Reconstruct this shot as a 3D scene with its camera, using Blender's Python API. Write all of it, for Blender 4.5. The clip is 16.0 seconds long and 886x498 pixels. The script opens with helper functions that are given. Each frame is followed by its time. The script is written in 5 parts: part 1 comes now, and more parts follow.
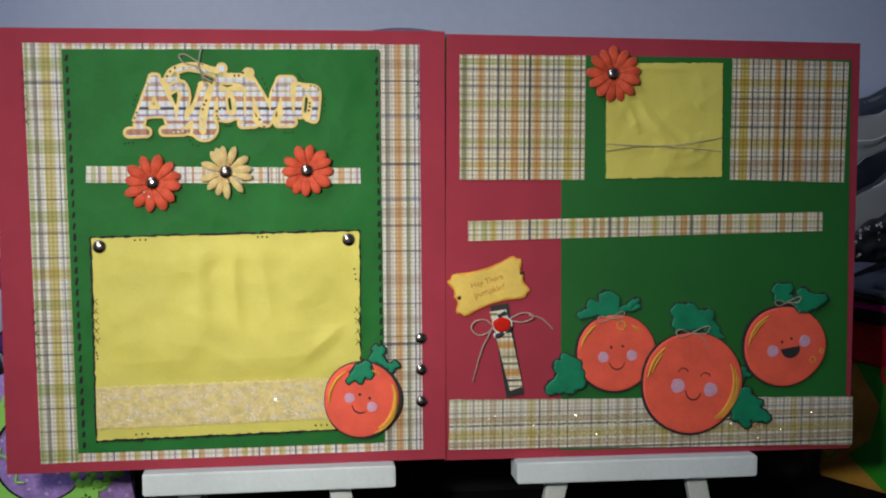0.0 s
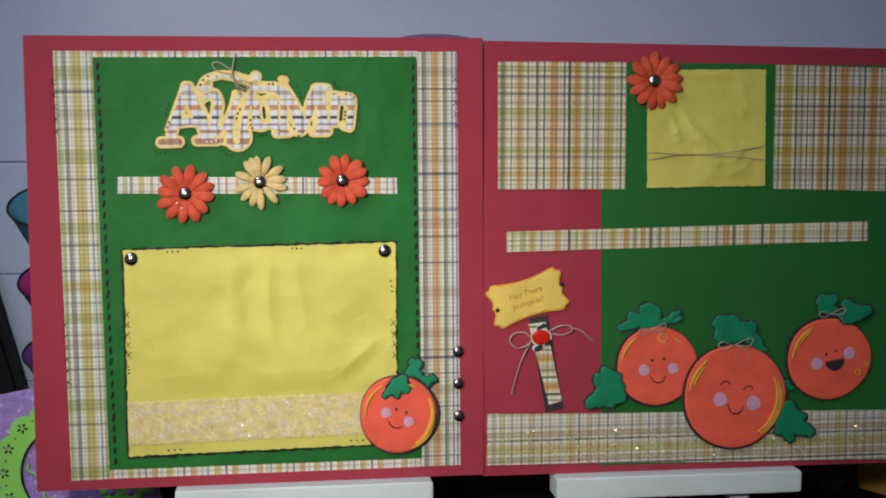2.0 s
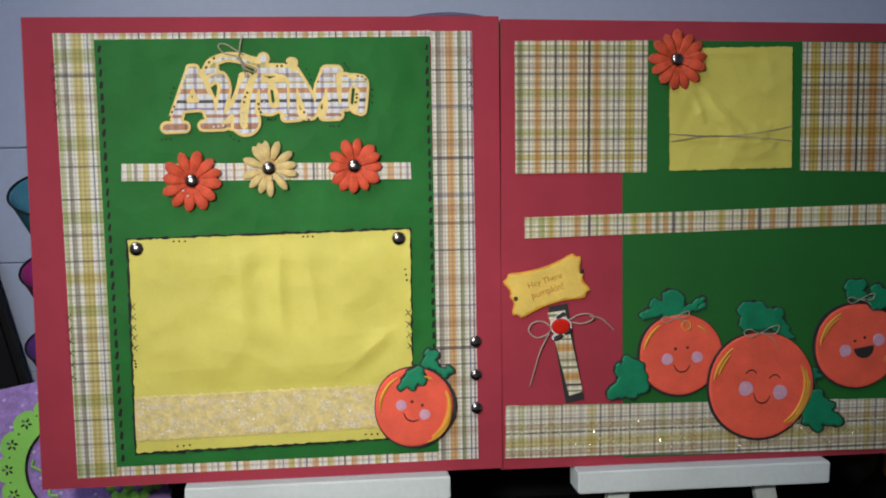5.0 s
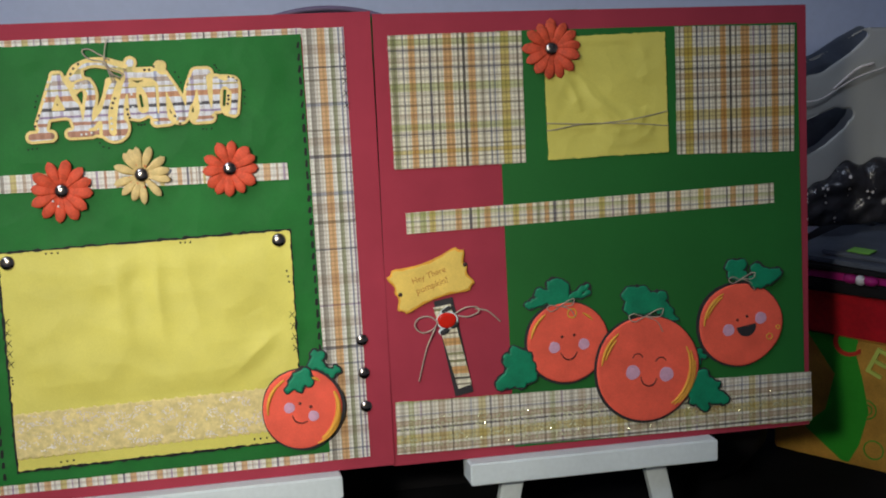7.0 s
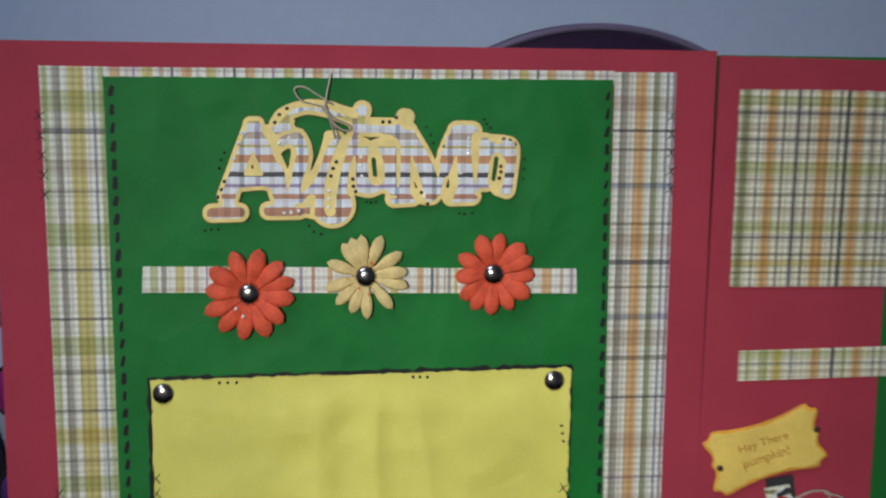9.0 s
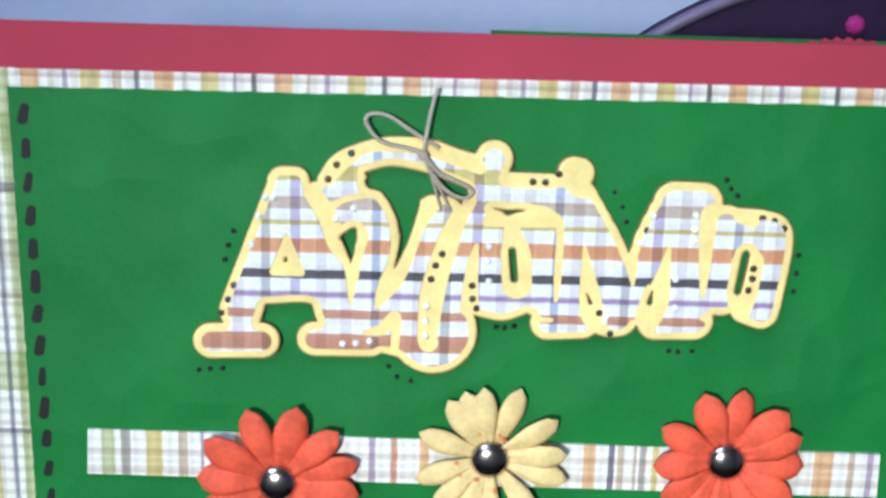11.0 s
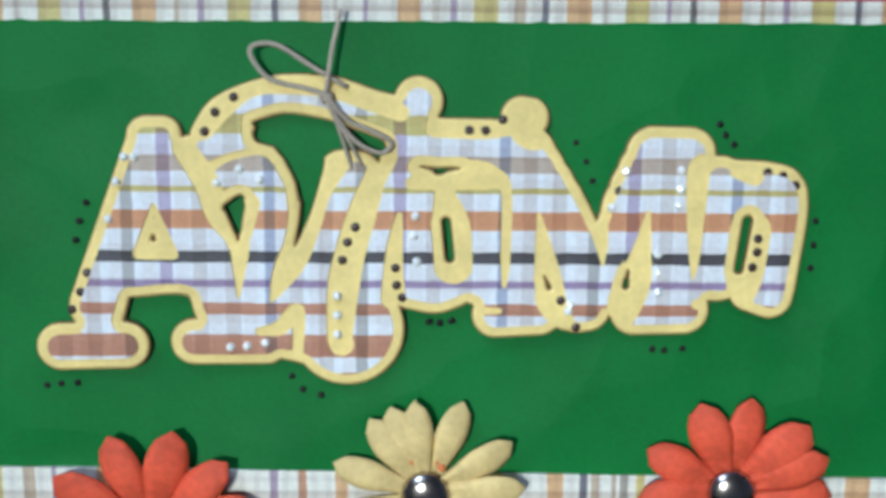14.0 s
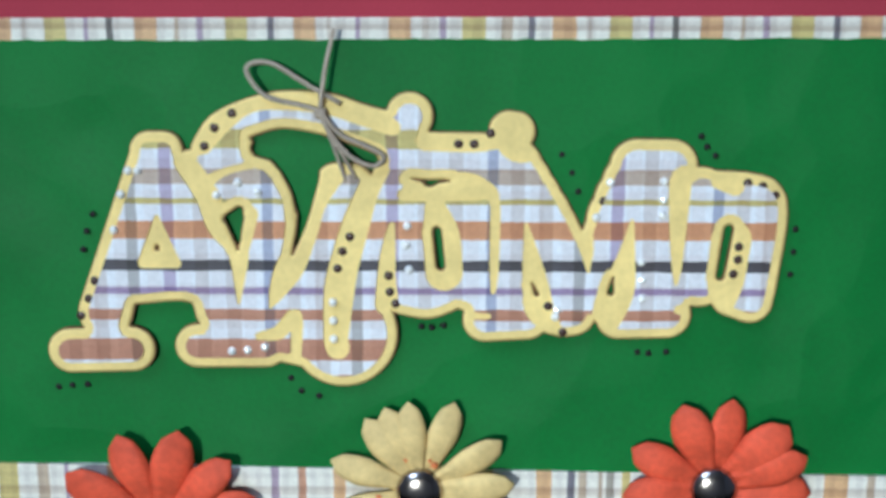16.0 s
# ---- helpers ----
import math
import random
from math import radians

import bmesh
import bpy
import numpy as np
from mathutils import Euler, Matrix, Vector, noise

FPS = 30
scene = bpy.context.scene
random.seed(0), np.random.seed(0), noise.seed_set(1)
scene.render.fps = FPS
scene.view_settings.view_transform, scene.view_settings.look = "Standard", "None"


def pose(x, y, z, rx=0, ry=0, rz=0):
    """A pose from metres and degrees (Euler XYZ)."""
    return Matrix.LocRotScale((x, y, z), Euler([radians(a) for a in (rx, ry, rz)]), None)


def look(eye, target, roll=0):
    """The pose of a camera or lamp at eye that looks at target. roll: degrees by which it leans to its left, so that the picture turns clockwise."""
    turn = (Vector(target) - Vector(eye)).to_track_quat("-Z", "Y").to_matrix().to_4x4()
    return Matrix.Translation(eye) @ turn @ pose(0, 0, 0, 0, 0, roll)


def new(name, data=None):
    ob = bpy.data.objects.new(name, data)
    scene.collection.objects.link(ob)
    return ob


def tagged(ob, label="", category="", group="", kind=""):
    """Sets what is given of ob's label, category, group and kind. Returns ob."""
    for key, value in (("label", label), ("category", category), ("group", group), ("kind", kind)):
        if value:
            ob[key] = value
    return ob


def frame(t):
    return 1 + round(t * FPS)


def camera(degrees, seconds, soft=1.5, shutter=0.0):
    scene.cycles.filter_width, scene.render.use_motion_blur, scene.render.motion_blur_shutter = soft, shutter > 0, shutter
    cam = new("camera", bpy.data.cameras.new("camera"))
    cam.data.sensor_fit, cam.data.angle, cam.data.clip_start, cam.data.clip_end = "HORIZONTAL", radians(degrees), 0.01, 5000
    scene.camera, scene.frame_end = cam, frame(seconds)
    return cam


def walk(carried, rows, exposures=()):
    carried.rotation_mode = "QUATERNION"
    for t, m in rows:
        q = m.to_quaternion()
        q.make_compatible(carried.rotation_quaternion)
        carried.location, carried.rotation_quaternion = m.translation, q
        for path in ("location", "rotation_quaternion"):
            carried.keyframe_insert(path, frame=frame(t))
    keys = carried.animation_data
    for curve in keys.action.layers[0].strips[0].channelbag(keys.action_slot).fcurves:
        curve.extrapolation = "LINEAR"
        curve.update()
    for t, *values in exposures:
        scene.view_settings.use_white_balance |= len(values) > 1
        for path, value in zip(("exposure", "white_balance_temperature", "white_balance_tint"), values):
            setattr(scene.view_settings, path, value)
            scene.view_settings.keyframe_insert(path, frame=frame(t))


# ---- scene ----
cam = camera(40.0, 16.0, soft=1.9, shutter=0.4)
cam.data.dof.use_dof, cam.data.dof.focus_distance, cam.data.dof.aperture_fstop = True, 0.85, 55.0
PATH = [
    (0.0, pose(0.1940, -0.8180, 0.4238, 77.76, -0.77, -7.28)),
    (0.5, pose(0.1972, -0.8107, 0.4192, 77.45, -0.80, -7.88)),
    (1.0, pose(0.1874, -0.8022, 0.4296, 77.59, -0.91, -7.30)),
    (1.5, pose(0.1825, -0.7997, 0.4232, 77.69, -0.96, -7.24)),
    (2.0, pose(0.1739, -0.7959, 0.4261, 77.84, -0.62, -7.06)),
    (2.5, pose(0.1695, -0.7937, 0.4267, 77.37, -0.75, -6.82)),
    (3.0, pose(0.1663, -0.7861, 0.4230, 76.94, -0.40, -6.46)),
    (5.5, pose(0.1697, -0.7637, 0.4263, 76.77, -0.09, -7.27)),
    (6.0, pose(0.1757, -0.7616, 0.4296, 76.38, -0.02, -7.85)),
    (6.5, pose(0.1799, -0.7581, 0.4381, 75.78, 0.44, -9.98)),
    (7.0, pose(0.1935, -0.7608, 0.4388, 75.56, 1.34, -11.40)),
    (7.5, pose(0.1926, -0.7601, 0.4274, 75.86, 1.30, -11.40)),
    (8.0, pose(0.1734, -0.7409, 0.4129, 76.48, -0.54, -7.14)),
    (8.5, pose(0.1449, -0.6500, 0.4208, 76.76, -2.01, -4.70)),
    (9.0, pose(0.1219, -0.4727, 0.4542, 73.73, -1.71, -6.79)),
    (9.5, pose(0.1073, -0.3670, 0.4562, 70.63, -0.50, -9.16)),
    (10.0, pose(0.1271, -0.3073, 0.4578, 71.06, -0.57, -3.09)),
    (10.2, pose(0.1303, -0.2715, 0.4664, 67.04, -1.40, -1.69)),
    (11.2, pose(0.1340, -0.2148, 0.4423, 68.14, -1.90, -0.65)),
    (12.3, pose(0.1377, -0.1581, 0.4181, 69.23, -2.39, 0.40)),
    (12.5, pose(0.1382, -0.1574, 0.4113, 70.50, -2.33, 0.44)),
    (13.0, pose(0.1401, -0.1573, 0.4159, 68.98, -2.11, 0.22)),
    (13.5, pose(0.1445, -0.1620, 0.4095, 70.62, -1.55, -0.38)),
    (14.0, pose(0.1506, -0.1689, 0.4092, 71.11, -0.77, -1.07)),
    (14.5, pose(0.1547, -0.1697, 0.4182, 69.16, -0.88, -1.00)),
    (15.0, pose(0.1568, -0.1710, 0.4151, 69.30, -0.99, -1.23)),
    (15.5, pose(0.1553, -0.1687, 0.4249, 67.64, -0.73, -0.55)),
    (16.0, pose(0.1574, -0.1742, 0.4200, 69.30, -0.16, 0.20)),
]
EXPOSURES = [(0.0, 0.0, 6400, 10), (8.2, 0.0, 6400, 10), (9.0, -0.28, 5900, 6), (9.5, 0.2, 5700, 7), (10.0, 0.88, 5400, 9), (10.2, 0.9, 5400, 9), (12.3, 0.15, 5300, 1), (16.0, 0.15, 5300, 2)]
walk(cam, PATH, EXPOSURES)

# world, lamps
world = bpy.data.worlds.new("room_dark")
world.use_nodes = True
world.node_tree.nodes["Background"].inputs[0].default_value = (0.55, 0.68, 1.0, 1)
world.node_tree.nodes["Background"].inputs[1].default_value = 0.02
scene.world = world


def area_lamp(name, eye, target, size, power, colour):
    data = bpy.data.lights.new(name, "AREA")
    data.shape, data.size, data.energy, data.color = "DISK", size, power, colour
    ob = new(name, data)
    ob.matrix_world = look(eye, target)
    return ob


lamp = area_lamp("lamp_light", (-0.08, -0.82, 0.58), (0.23, 0.05, 0.20), 0.10, 0.68, (1.0, 0.955, 0.83))
lamp.data.spread = radians(54)
area_lamp("ceiling_light", (-0.5, -0.6, 1.6), (0.1, 0.2, 0.3), 0.7, 12.5, (0.70, 0.80, 1.0))

LEFT = pose(0, 0, 0.09, -8, 0, 0)
RIGHT = LEFT @ pose(0.3070, 0.0018, -0.0016, 0.67, 0.38, 0.31)
MM = 0.001


# ---- materials ----
def nodes_of(name):
    m = bpy.data.materials.new(name)
    m.use_nodes = True
    nt = m.node_tree
    return m, nt, nt.nodes["Principled BSDF"]


def link(nt, a, b):
    nt.links.new(a, b)


def texco(nt):
    return nt.nodes.new("ShaderNodeTexCoord").outputs["Object"]


def noise_node(nt, scale, detail=4, rough=0.55, co=None):
    n = nt.nodes.new("ShaderNodeTexNoise")
    n.inputs["Scale"].default_value, n.inputs["Detail"].default_value, n.inputs["Roughness"].default_value = scale, detail, rough
    link(nt, co or texco(nt), n.inputs["Vector"])
    return n.outputs["Fac"]


def ramp(nt, fac, stops, mode="LINEAR"):
    r = nt.nodes.new("ShaderNodeValToRGB")
    r.color_ramp.interpolation = mode
    els = r.color_ramp.elements
    els[0].position, els[0].color = stops[0][0], (*stops[0][1], 1)
    els[1].position, els[1].color = stops[-1][0], (*stops[-1][1], 1)
    for p, c in stops[1:-1]:
        els.new(p).color = (*c, 1)
    link(nt, fac, r.inputs["Fac"])
    return r.outputs["Color"]


def mixed(nt, a, b, fac, mode="MIX"):
    m = nt.nodes.new("ShaderNodeMix")
    m.data_type, m.blend_type = "RGBA", mode
    for sock, v in ((m.inputs[0], fac), (m.inputs[6], a), (m.inputs[7], b)):
        if isinstance(v, (int, float)):
            sock.default_value = v
        elif isinstance(v, tuple):
            sock.default_value = (*v, 1)
        else:
            link(nt, v, sock)
    return m.outputs[2]


def bump(nt, bsdf, height, strength, distance):
    b = nt.nodes.new("ShaderNodeBump")
    b.inputs["Strength"].default_value, b.inputs["Distance"].default_value = strength, distance
    link(nt, height, b.inputs["Height"])
    link(nt, b.outputs["Normal"], bsdf.inputs["Normal"])


def surface(name, base, rough=0.7, metal=0.0, grain=900.0, blotch=25.0, vary=0.12, relief=0.25, depth=0.0002, spec=0.4, crease=0.0, crease_scale=20.0):
    """Base colour with fine grain and large blotches, and a fine relief."""
    m, nt, p = nodes_of(name)
    lo = tuple(max(0.0, c * (1 - vary)) for c in base)
    hi = tuple(min(1.0, c * (1 + vary)) for c in base)
    fine, big = noise_node(nt, grain, 3), noise_node(nt, blotch, 4)
    c1 = ramp(nt, big, [(0.3, lo), (0.7, hi)])
    c2 = ramp(nt, fine, [(0.3, (1 - vary,) * 3), (0.7, (1, 1, 1))])
    link(nt, mixed(nt, c1, c2, 1.0, "MULTIPLY"), p.inputs["Base Color"])
    p.inputs["Roughness"].default_value, p.inputs["Metallic"].default_value = rough, metal
    p.inputs["Specular IOR Level"].default_value = spec
    bump(nt, p, fine, relief, depth)
    if crease:
        bend = nt.nodes.new("ShaderNodeTexNoise")
        bend.inputs["Scale"].default_value = crease_scale * 0.7
        link(nt, texco(nt), bend.inputs["Vector"])
        moved = mixed(nt, texco(nt), bend.outputs["Color"], 0.035)
        fold = None
        for k, share in ((1.0, 0.5), (2.7, 0.35)):
            cell = nt.nodes.new("ShaderNodeTexVoronoi")
            cell.inputs["Scale"].default_value = crease_scale * k
            link(nt, moved, cell.inputs["Vector"])
            fold = cell.outputs["Distance"] if fold is None else mixed(nt, fold, cell.outputs["Distance"], share)
        first = p.inputs["Normal"].links[0].from_node
        g = nt.nodes.new("ShaderNodeBump")
        g.inputs["Strength"].default_value, g.inputs["Distance"].default_value = 1.0, crease
        link(nt, fold, g.inputs["Height"])
        link(nt, g.outputs["Normal"], first.inputs["Normal"])
    return m


WHITE = (0.82, 0.79, 0.71)
CREAMY = (0.86, 0.80, 0.62)
INKS = {"g": (0.36, 0.33, 0.30), "o": (0.80, 0.46, 0.19), "y": (0.72, 0.60, 0.16), "n": (0.10, 0.09, 0.17), "k": (0.05, 0.04, 0.05),
        "v": (0.42, 0.30, 0.50), "l": (0.55, 0.62, 0.30), "t": (0.62, 0.48, 0.36), "b": (0.30, 0.33, 0.50), "p": (0.72, 0.64, 0.60),
        "r": (0.62, 0.27, 0.14), "e": (0.34, 0.36, 0.22), "c": (0.80, 0.36, 0.14)}


def bands(nt, coord, start, period, marks, pale):
    """Woven bands across one direction: marks are 'ink from to' in millimetres."""
    a = nt.nodes.new("ShaderNodeMath")
    a.operation = "MULTIPLY_ADD"
    a.inputs[1].default_value, a.inputs[2].default_value = 1000.0 / period, -start / period
    link(nt, coord, a.inputs[0])
    fr = nt.nodes.new("ShaderNodeMath")
    fr.operation = "FRACT"
    link(nt, a.outputs[0], fr.inputs[0])
    every, out = marks.split(","), None
    for k in range(0, len(every), 14):
        some = every[k:k + 14]
        stops = [(0.0, (1, 1, 1))]
        for mark in some:
            ink, f, t = mark.split()
            stops += [(float(f) / period, tuple(1 - (1 - c) * pale for c in INKS[ink])), (float(t) / period, (1, 1, 1))]
        if some:
            one = ramp(nt, fr.outputs[0], stops + [(1.0, (1, 1, 1))], "CONSTANT")
            out = one if out is None else mixed(nt, out, one, 1.0, "MULTIPLY")
    return out


def plaid(name, vertical, horizontal, start=(0, 0), period=(100, 100), pale=(0.9, 0.75), paper=WHITE, check=3.3, check_ink=(0.80, 0.79, 0.76), slant=0.0):
    m, nt, p = nodes_of(name)
    co = texco(nt)
    warp = nt.nodes.new("ShaderNodeTexNoise")
    warp.inputs["Scale"].default_value = 260
    link(nt, co, warp.inputs["Vector"])
    shift = nt.nodes.new("ShaderNodeVectorMath")
    shift.operation = "MULTIPLY_ADD"
    link(nt, warp.outputs["Color"], shift.inputs[0])
    shift.inputs[1].default_value, shift.inputs[2].default_value = (0.0005,) * 3, (-0.00025,) * 3
    add = nt.nodes.new("ShaderNodeVectorMath")
    link(nt, co, add.inputs[0])
    link(nt, shift.outputs[0], add.inputs[1])
    sep = nt.nodes.new("ShaderNodeSeparateXYZ")
    link(nt, add.outputs[0], sep.inputs[0])
    skew = nt.nodes.new("ShaderNodeMath")
    skew.operation = "MULTIPLY_ADD"
    skew.inputs[1].default_value = slant
    link(nt, sep.outputs[2], skew.inputs[0])
    link(nt, sep.outputs[0], skew.inputs[2])
    cv = bands(nt, skew.outputs[0], start[0], period[0], vertical, pale[0])
    ch = bands(nt, sep.outputs[2], start[1], period[1], horizontal, pale[1])
    for axis, start_at in ((0, start[0]), (2, start[1])):
        q = nt.nodes.new("ShaderNodeMath")
        q.operation = "MULTIPLY_ADD"
        q.inputs[1].default_value, q.inputs[2].default_value = 1000.0 / check, -start_at / check
        link(nt, sep.outputs[axis], q.inputs[0])
        w = nt.nodes.new("ShaderNodeMath")
        w.operation = "FRACT"
        link(nt, q.outputs[0], w.inputs[0])
        line = ramp(nt, w.outputs[0], [(0.0, check_ink), (0.42, (1, 1, 1)), (1.0, (1, 1, 1))], "CONSTANT")
        cv = mixed(nt, cv, line, 1.0, "MULTIPLY")
    weave = ramp(nt, noise_node(nt, 1400, 2), [(0.3, (0.86,) * 3), (0.7, (1, 1, 1))])
    c = mixed(nt, mixed(nt, cv, ch, 1.0, "MULTIPLY"), weave, 1.0, "MULTIPLY")
    link(nt, mixed(nt, paper, c, 1.0, "MULTIPLY"), p.inputs["Base Color"])
    p.inputs["Roughness"].default_value = 0.6
    bump(nt, p, noise_node(nt, 1100, 3), 0.2, 0.0001)
    return m


M_RED = surface("red_cardstock", (0.38, 0.042, 0.068), 0.80, vary=0.08, grain=1600, relief=0.3, spec=0.2)
M_GREEN = surface("green_paper", (0.012, 0.155, 0.023), 0.66, vary=0.14, grain=1200, blotch=30, relief=0.2, crease=0.0018, crease_scale=26, spec=0.3)
M_GREEN_CARD = surface("green_smooth_cardstock", (0.014, 0.140, 0.022), 0.6, vary=0.10, grain=1400, blotch=12, relief=0.2)
M_YELLOW = surface("yellow_paper", (0.69, 0.615, 0.125), 0.6, vary=0.07, grain=1200, blotch=35, relief=0.2, crease=0.0030, crease_scale=18)
M_MAT = surface("yellow_cardstock_inked", (0.86, 0.66, 0.245), 0.65, vary=0.10, blotch=120)
M_EDGE = surface("brown_inked_edge", (0.24, 0.13, 0.05), 0.7, vary=0.3, blotch=150)
M_INK = surface("black_ink", (0.007, 0.0065, 0.0065), 0.7, vary=0.3)
M_BROWN = surface("brown_ink", (0.06, 0.03, 0.025), 0.35, vary=0.3)
M_CORAL = surface("coral_cardstock", (0.90, 0.120, 0.068), 0.7, vary=0.10, blotch=60)
M_PETAL = surface("orange_paper_petal", (0.66, 0.085, 0.035), 0.7, vary=0.25, blotch=110, grain=700, relief=0.5)
M_FLECK = surface("rust_fleck", (0.70, 0.20, 0.06), 0.6, vary=0.2)
M_CREAM = surface("cream_paper_petal", (0.70, 0.52, 0.22), 0.7, vary=0.18, blotch=120, grain=700, relief=0.5)
M_LEAF = surface("green_leaf_card", (0.004, 0.23, 0.11), 0.6, vary=0.18, blotch=90)
M_LILAC = surface("lilac_chalk", (0.68, 0.38, 0.52), 0.8, vary=0.12, blotch=300)
M_SMILE = surface("dark_pen", (0.10, 0.02, 0.015), 0.5, vary=0.2)
M_GOLD = surface("gold_glitter_pen", (0.95, 0.42, 0.05), 0.5, vary=0.2, grain=2500, relief=0.9, depth=0.0005)
M_TWINE = surface("jute_twine", (0.46, 0.38, 0.30), 0.85, vary=0.35, grain=1800, relief=0.9, depth=0.0004)
M_METAL = surface("nickel_brad", (0.46, 0.40, 0.36), 0.20, 1.0, vary=0.06, relief=0.03)
M_GEM = surface("clear_rhinestone", (0.96, 0.95, 0.93), 0.14, 0.15, vary=0.05, relief=0.02, spec=0.9)
M_CHAR = surface("charcoal_inked_card", (0.035, 0.032, 0.035), 0.7, vary=0.3)
M_LACE = surface("beige_lace", (0.78, 0.63, 0.27), 0.5, vary=0.16, grain=420, blotch=200, relief=0.8, depth=0.0008)
# lace sequins, and the pale pieces that imitate highlights on the bag
M_SEQUIN_GLINT = surface("sequin_and_film_glint", (0.95, 0.80, 0.72), 0.18, 0.0, vary=0.2, grain=400)
M_GLITTER = surface("gold_green_glitter", (0.88, 0.84, 0.52), 0.25, 0.25, vary=0.3, grain=400)
M_REDGEM = surface("red_enamel", (0.62, 0.02, 0.01), 0.15, vary=0.1, relief=0.05)
M_AMBER = surface("orange_inked_card", (0.84, 0.40, 0.04), 0.6, vary=0.2, blotch=90)
M_TAG = surface("amber_tag_card", (0.86, 0.60, 0.13), 0.6, vary=0.10, blotch=70)
M_RUST = surface("rust_stamp_ink", (0.55, 0.20, 0.03), 0.7, vary=0.2)
M_WOOD = surface("white_painted_wood", (0.72, 0.78, 0.78), 0.45, vary=0.06, grain=300, blotch=18, relief=0.3)
M_WALL = surface("blue_white_wall_tile", (0.54, 0.60, 0.78), 0.35, vary=0.05, grain=160, blotch=5, relief=0.1)
M_GROUT = surface("tile_grout", (0.74, 0.76, 0.80), 0.8, vary=0.08)
M_TABLE = surface("black_tablecloth", (0.006, 0.006, 0.007), 0.9, vary=0.3, grain=700, spec=0.1)
M_ROOM = surface("room_paint", (0.70, 0.70, 0.70), 0.8, vary=0.05, grain=80, blotch=3)
M_FLOOR = surface("floor_boards", (0.20, 0.14, 0.09), 0.5, vary=0.2, grain=60, blotch=4)

SQUARE_V = "e 1.2 5.3,b 9 10,o 13 17.2,g 20.5 21.8,n 26.6 28.2,g 32 33.5,o 36.5 42.5,g 46 47.5,k 49.6 51.2,o 53.5 58,g 62 63.4,b 67 68.2,b 70.6 71.6,y 75.5 81.5,g 86.5 88"
SQUARE_H = "g 6 7,y 9 12,g 14 15,n 21.6 23,l 25 29,p 33 36,g 41 42.2,g 47.4 48.6,l 50.5 56,g 59.2 60.4,n 65 66.6,p 69 73,n 76.8 78.2,l 80.5 85"
P_SQUARE = plaid("plaid_paper_square", SQUARE_V, SQUARE_H, (6.8, 202.5), paper=CREAMY, pale=(0.88, 0.72), check=2.9, check_ink=(0.76, 0.75, 0.74))
P_SQUARE2 = plaid("plaid_paper_square_dark_line", "g 2 3.4,y 6 12.5,n 15.2 16.2,b 19 20.2,n 23.6 24.6,g 28 29.4,o 32.6 37,k 39.2 40.9,g 43.5 45,o 48 54.6,v 57 58,b 62 63.2,n 66 67,o 71 76,b 79 80,n 84 85.4",
                  "g 7 8,t 10 15,b 16.8 17.8,y 24 31,k 38.6 40.2,p 43 47,g 48.6 49.6,t 52 57,k 58.6 60.2,g 64 65,y 68 74,b 80.5 81.5,p 84 87", (206.7, 201.5), paper=CREAMY, pale=(0.95, 0.72), check=2.9, check_ink=(0.74, 0.73, 0.72))
P_STRIP = plaid("plaid_paper_narrow_strip", "l 3 5,l 9 13,y 15 19,b 24 25,o 33 37.5,n 43 44.5,l 48 50,o 53 57.5,b 63 64.2,b 67 68,y 73 77,o 83 86.5,e 90 92,o 95 98.5,n 102 103.5,e 108 110,o 113 117,n 124 125.5,"
                "y 134 139,v 144 145.4,g 150 152,o 156 160.6,n 163.4 165,o 171 176,n 184.5 186,o 190 195,g 201 202.4,y 207 211,o 213 217,n 228 229.5,o 232 236,n 240.6 242,o 249 253,g 259.8 262",
                "p 2 4,b 6.5 7.6,l 10 12.5", (13.8, 160), (270, 16), paper=CREAMY, pale=(0.85, 0.6), check=2.9)
P_BORDER = plaid("plaid_paper_border", "l 0.5 3,g 5 8,y 11 17.5,b 20.6 21.6,l 23 25.5",
                 "l 8 16,g 27.4 28.8,n 43.6 45,l 53 61,g 69.9 71.3,n 81 82.4,g 89.8 91,p 95 101,g 104.4 105.8,l 113 120,g 126.1 127.5,y 134 141,n 148.1 149.5,g 165.2 166.6,l 173 181,"
                 "n 188.1 189.5,n 209.1 210.6,l 220 229,g 241.6 243,p 250 256,n 267 268.4,l 276 284", (23.1, 0), (29, 300), pale=(0.85, 0.7), check=2.9, slant=0.0139)
P_EDGE = plaid("plaid_paper_edge", "o 1 5,p 7 8,v 10 11,y 14 18,t 21 23,n 25.5 26.7,o 30 34,p 36 37,y 40 44,v 47 48,k 51 52.2,o 56 60,t 63 64,v 67 68.2,y 72 76,n 79.5 80.7,o 84 88,p 90 91,v 95 96",
               "p 1 2,p 4 5", (46, 289), (100, 7), pale=(0.85, 0.6), check=4.0, check_ink=(0.86, 0.84, 0.84))
P_BORDER2 = plaid("plaid_paper_border_orange", "g 2.4 5.8,p 7 8,o 9.2 14.2,e 17 20,b 22.7 23.9,v 25.6 26.8",
                  "b 13.6 14.9,p 24 30,g 36 37.4,v 48.2 49.6,p 58 64,b 72 73.4,n 83.2 84.7,g 88.8 90,p 98 104,v 112 113.4,p 126 133,n 149.6 151.1,g 167.4 168.8,p 174 181,"
                  "b 186.2 187.6,g 200.2 201.4,n 210.8 212.4,p 218 224,g 227.8 229,b 244.8 246.2,g 260.8 262,n 268.8 270.4,p 278 284", (260.5, 0), (29, 300), check=2.9)
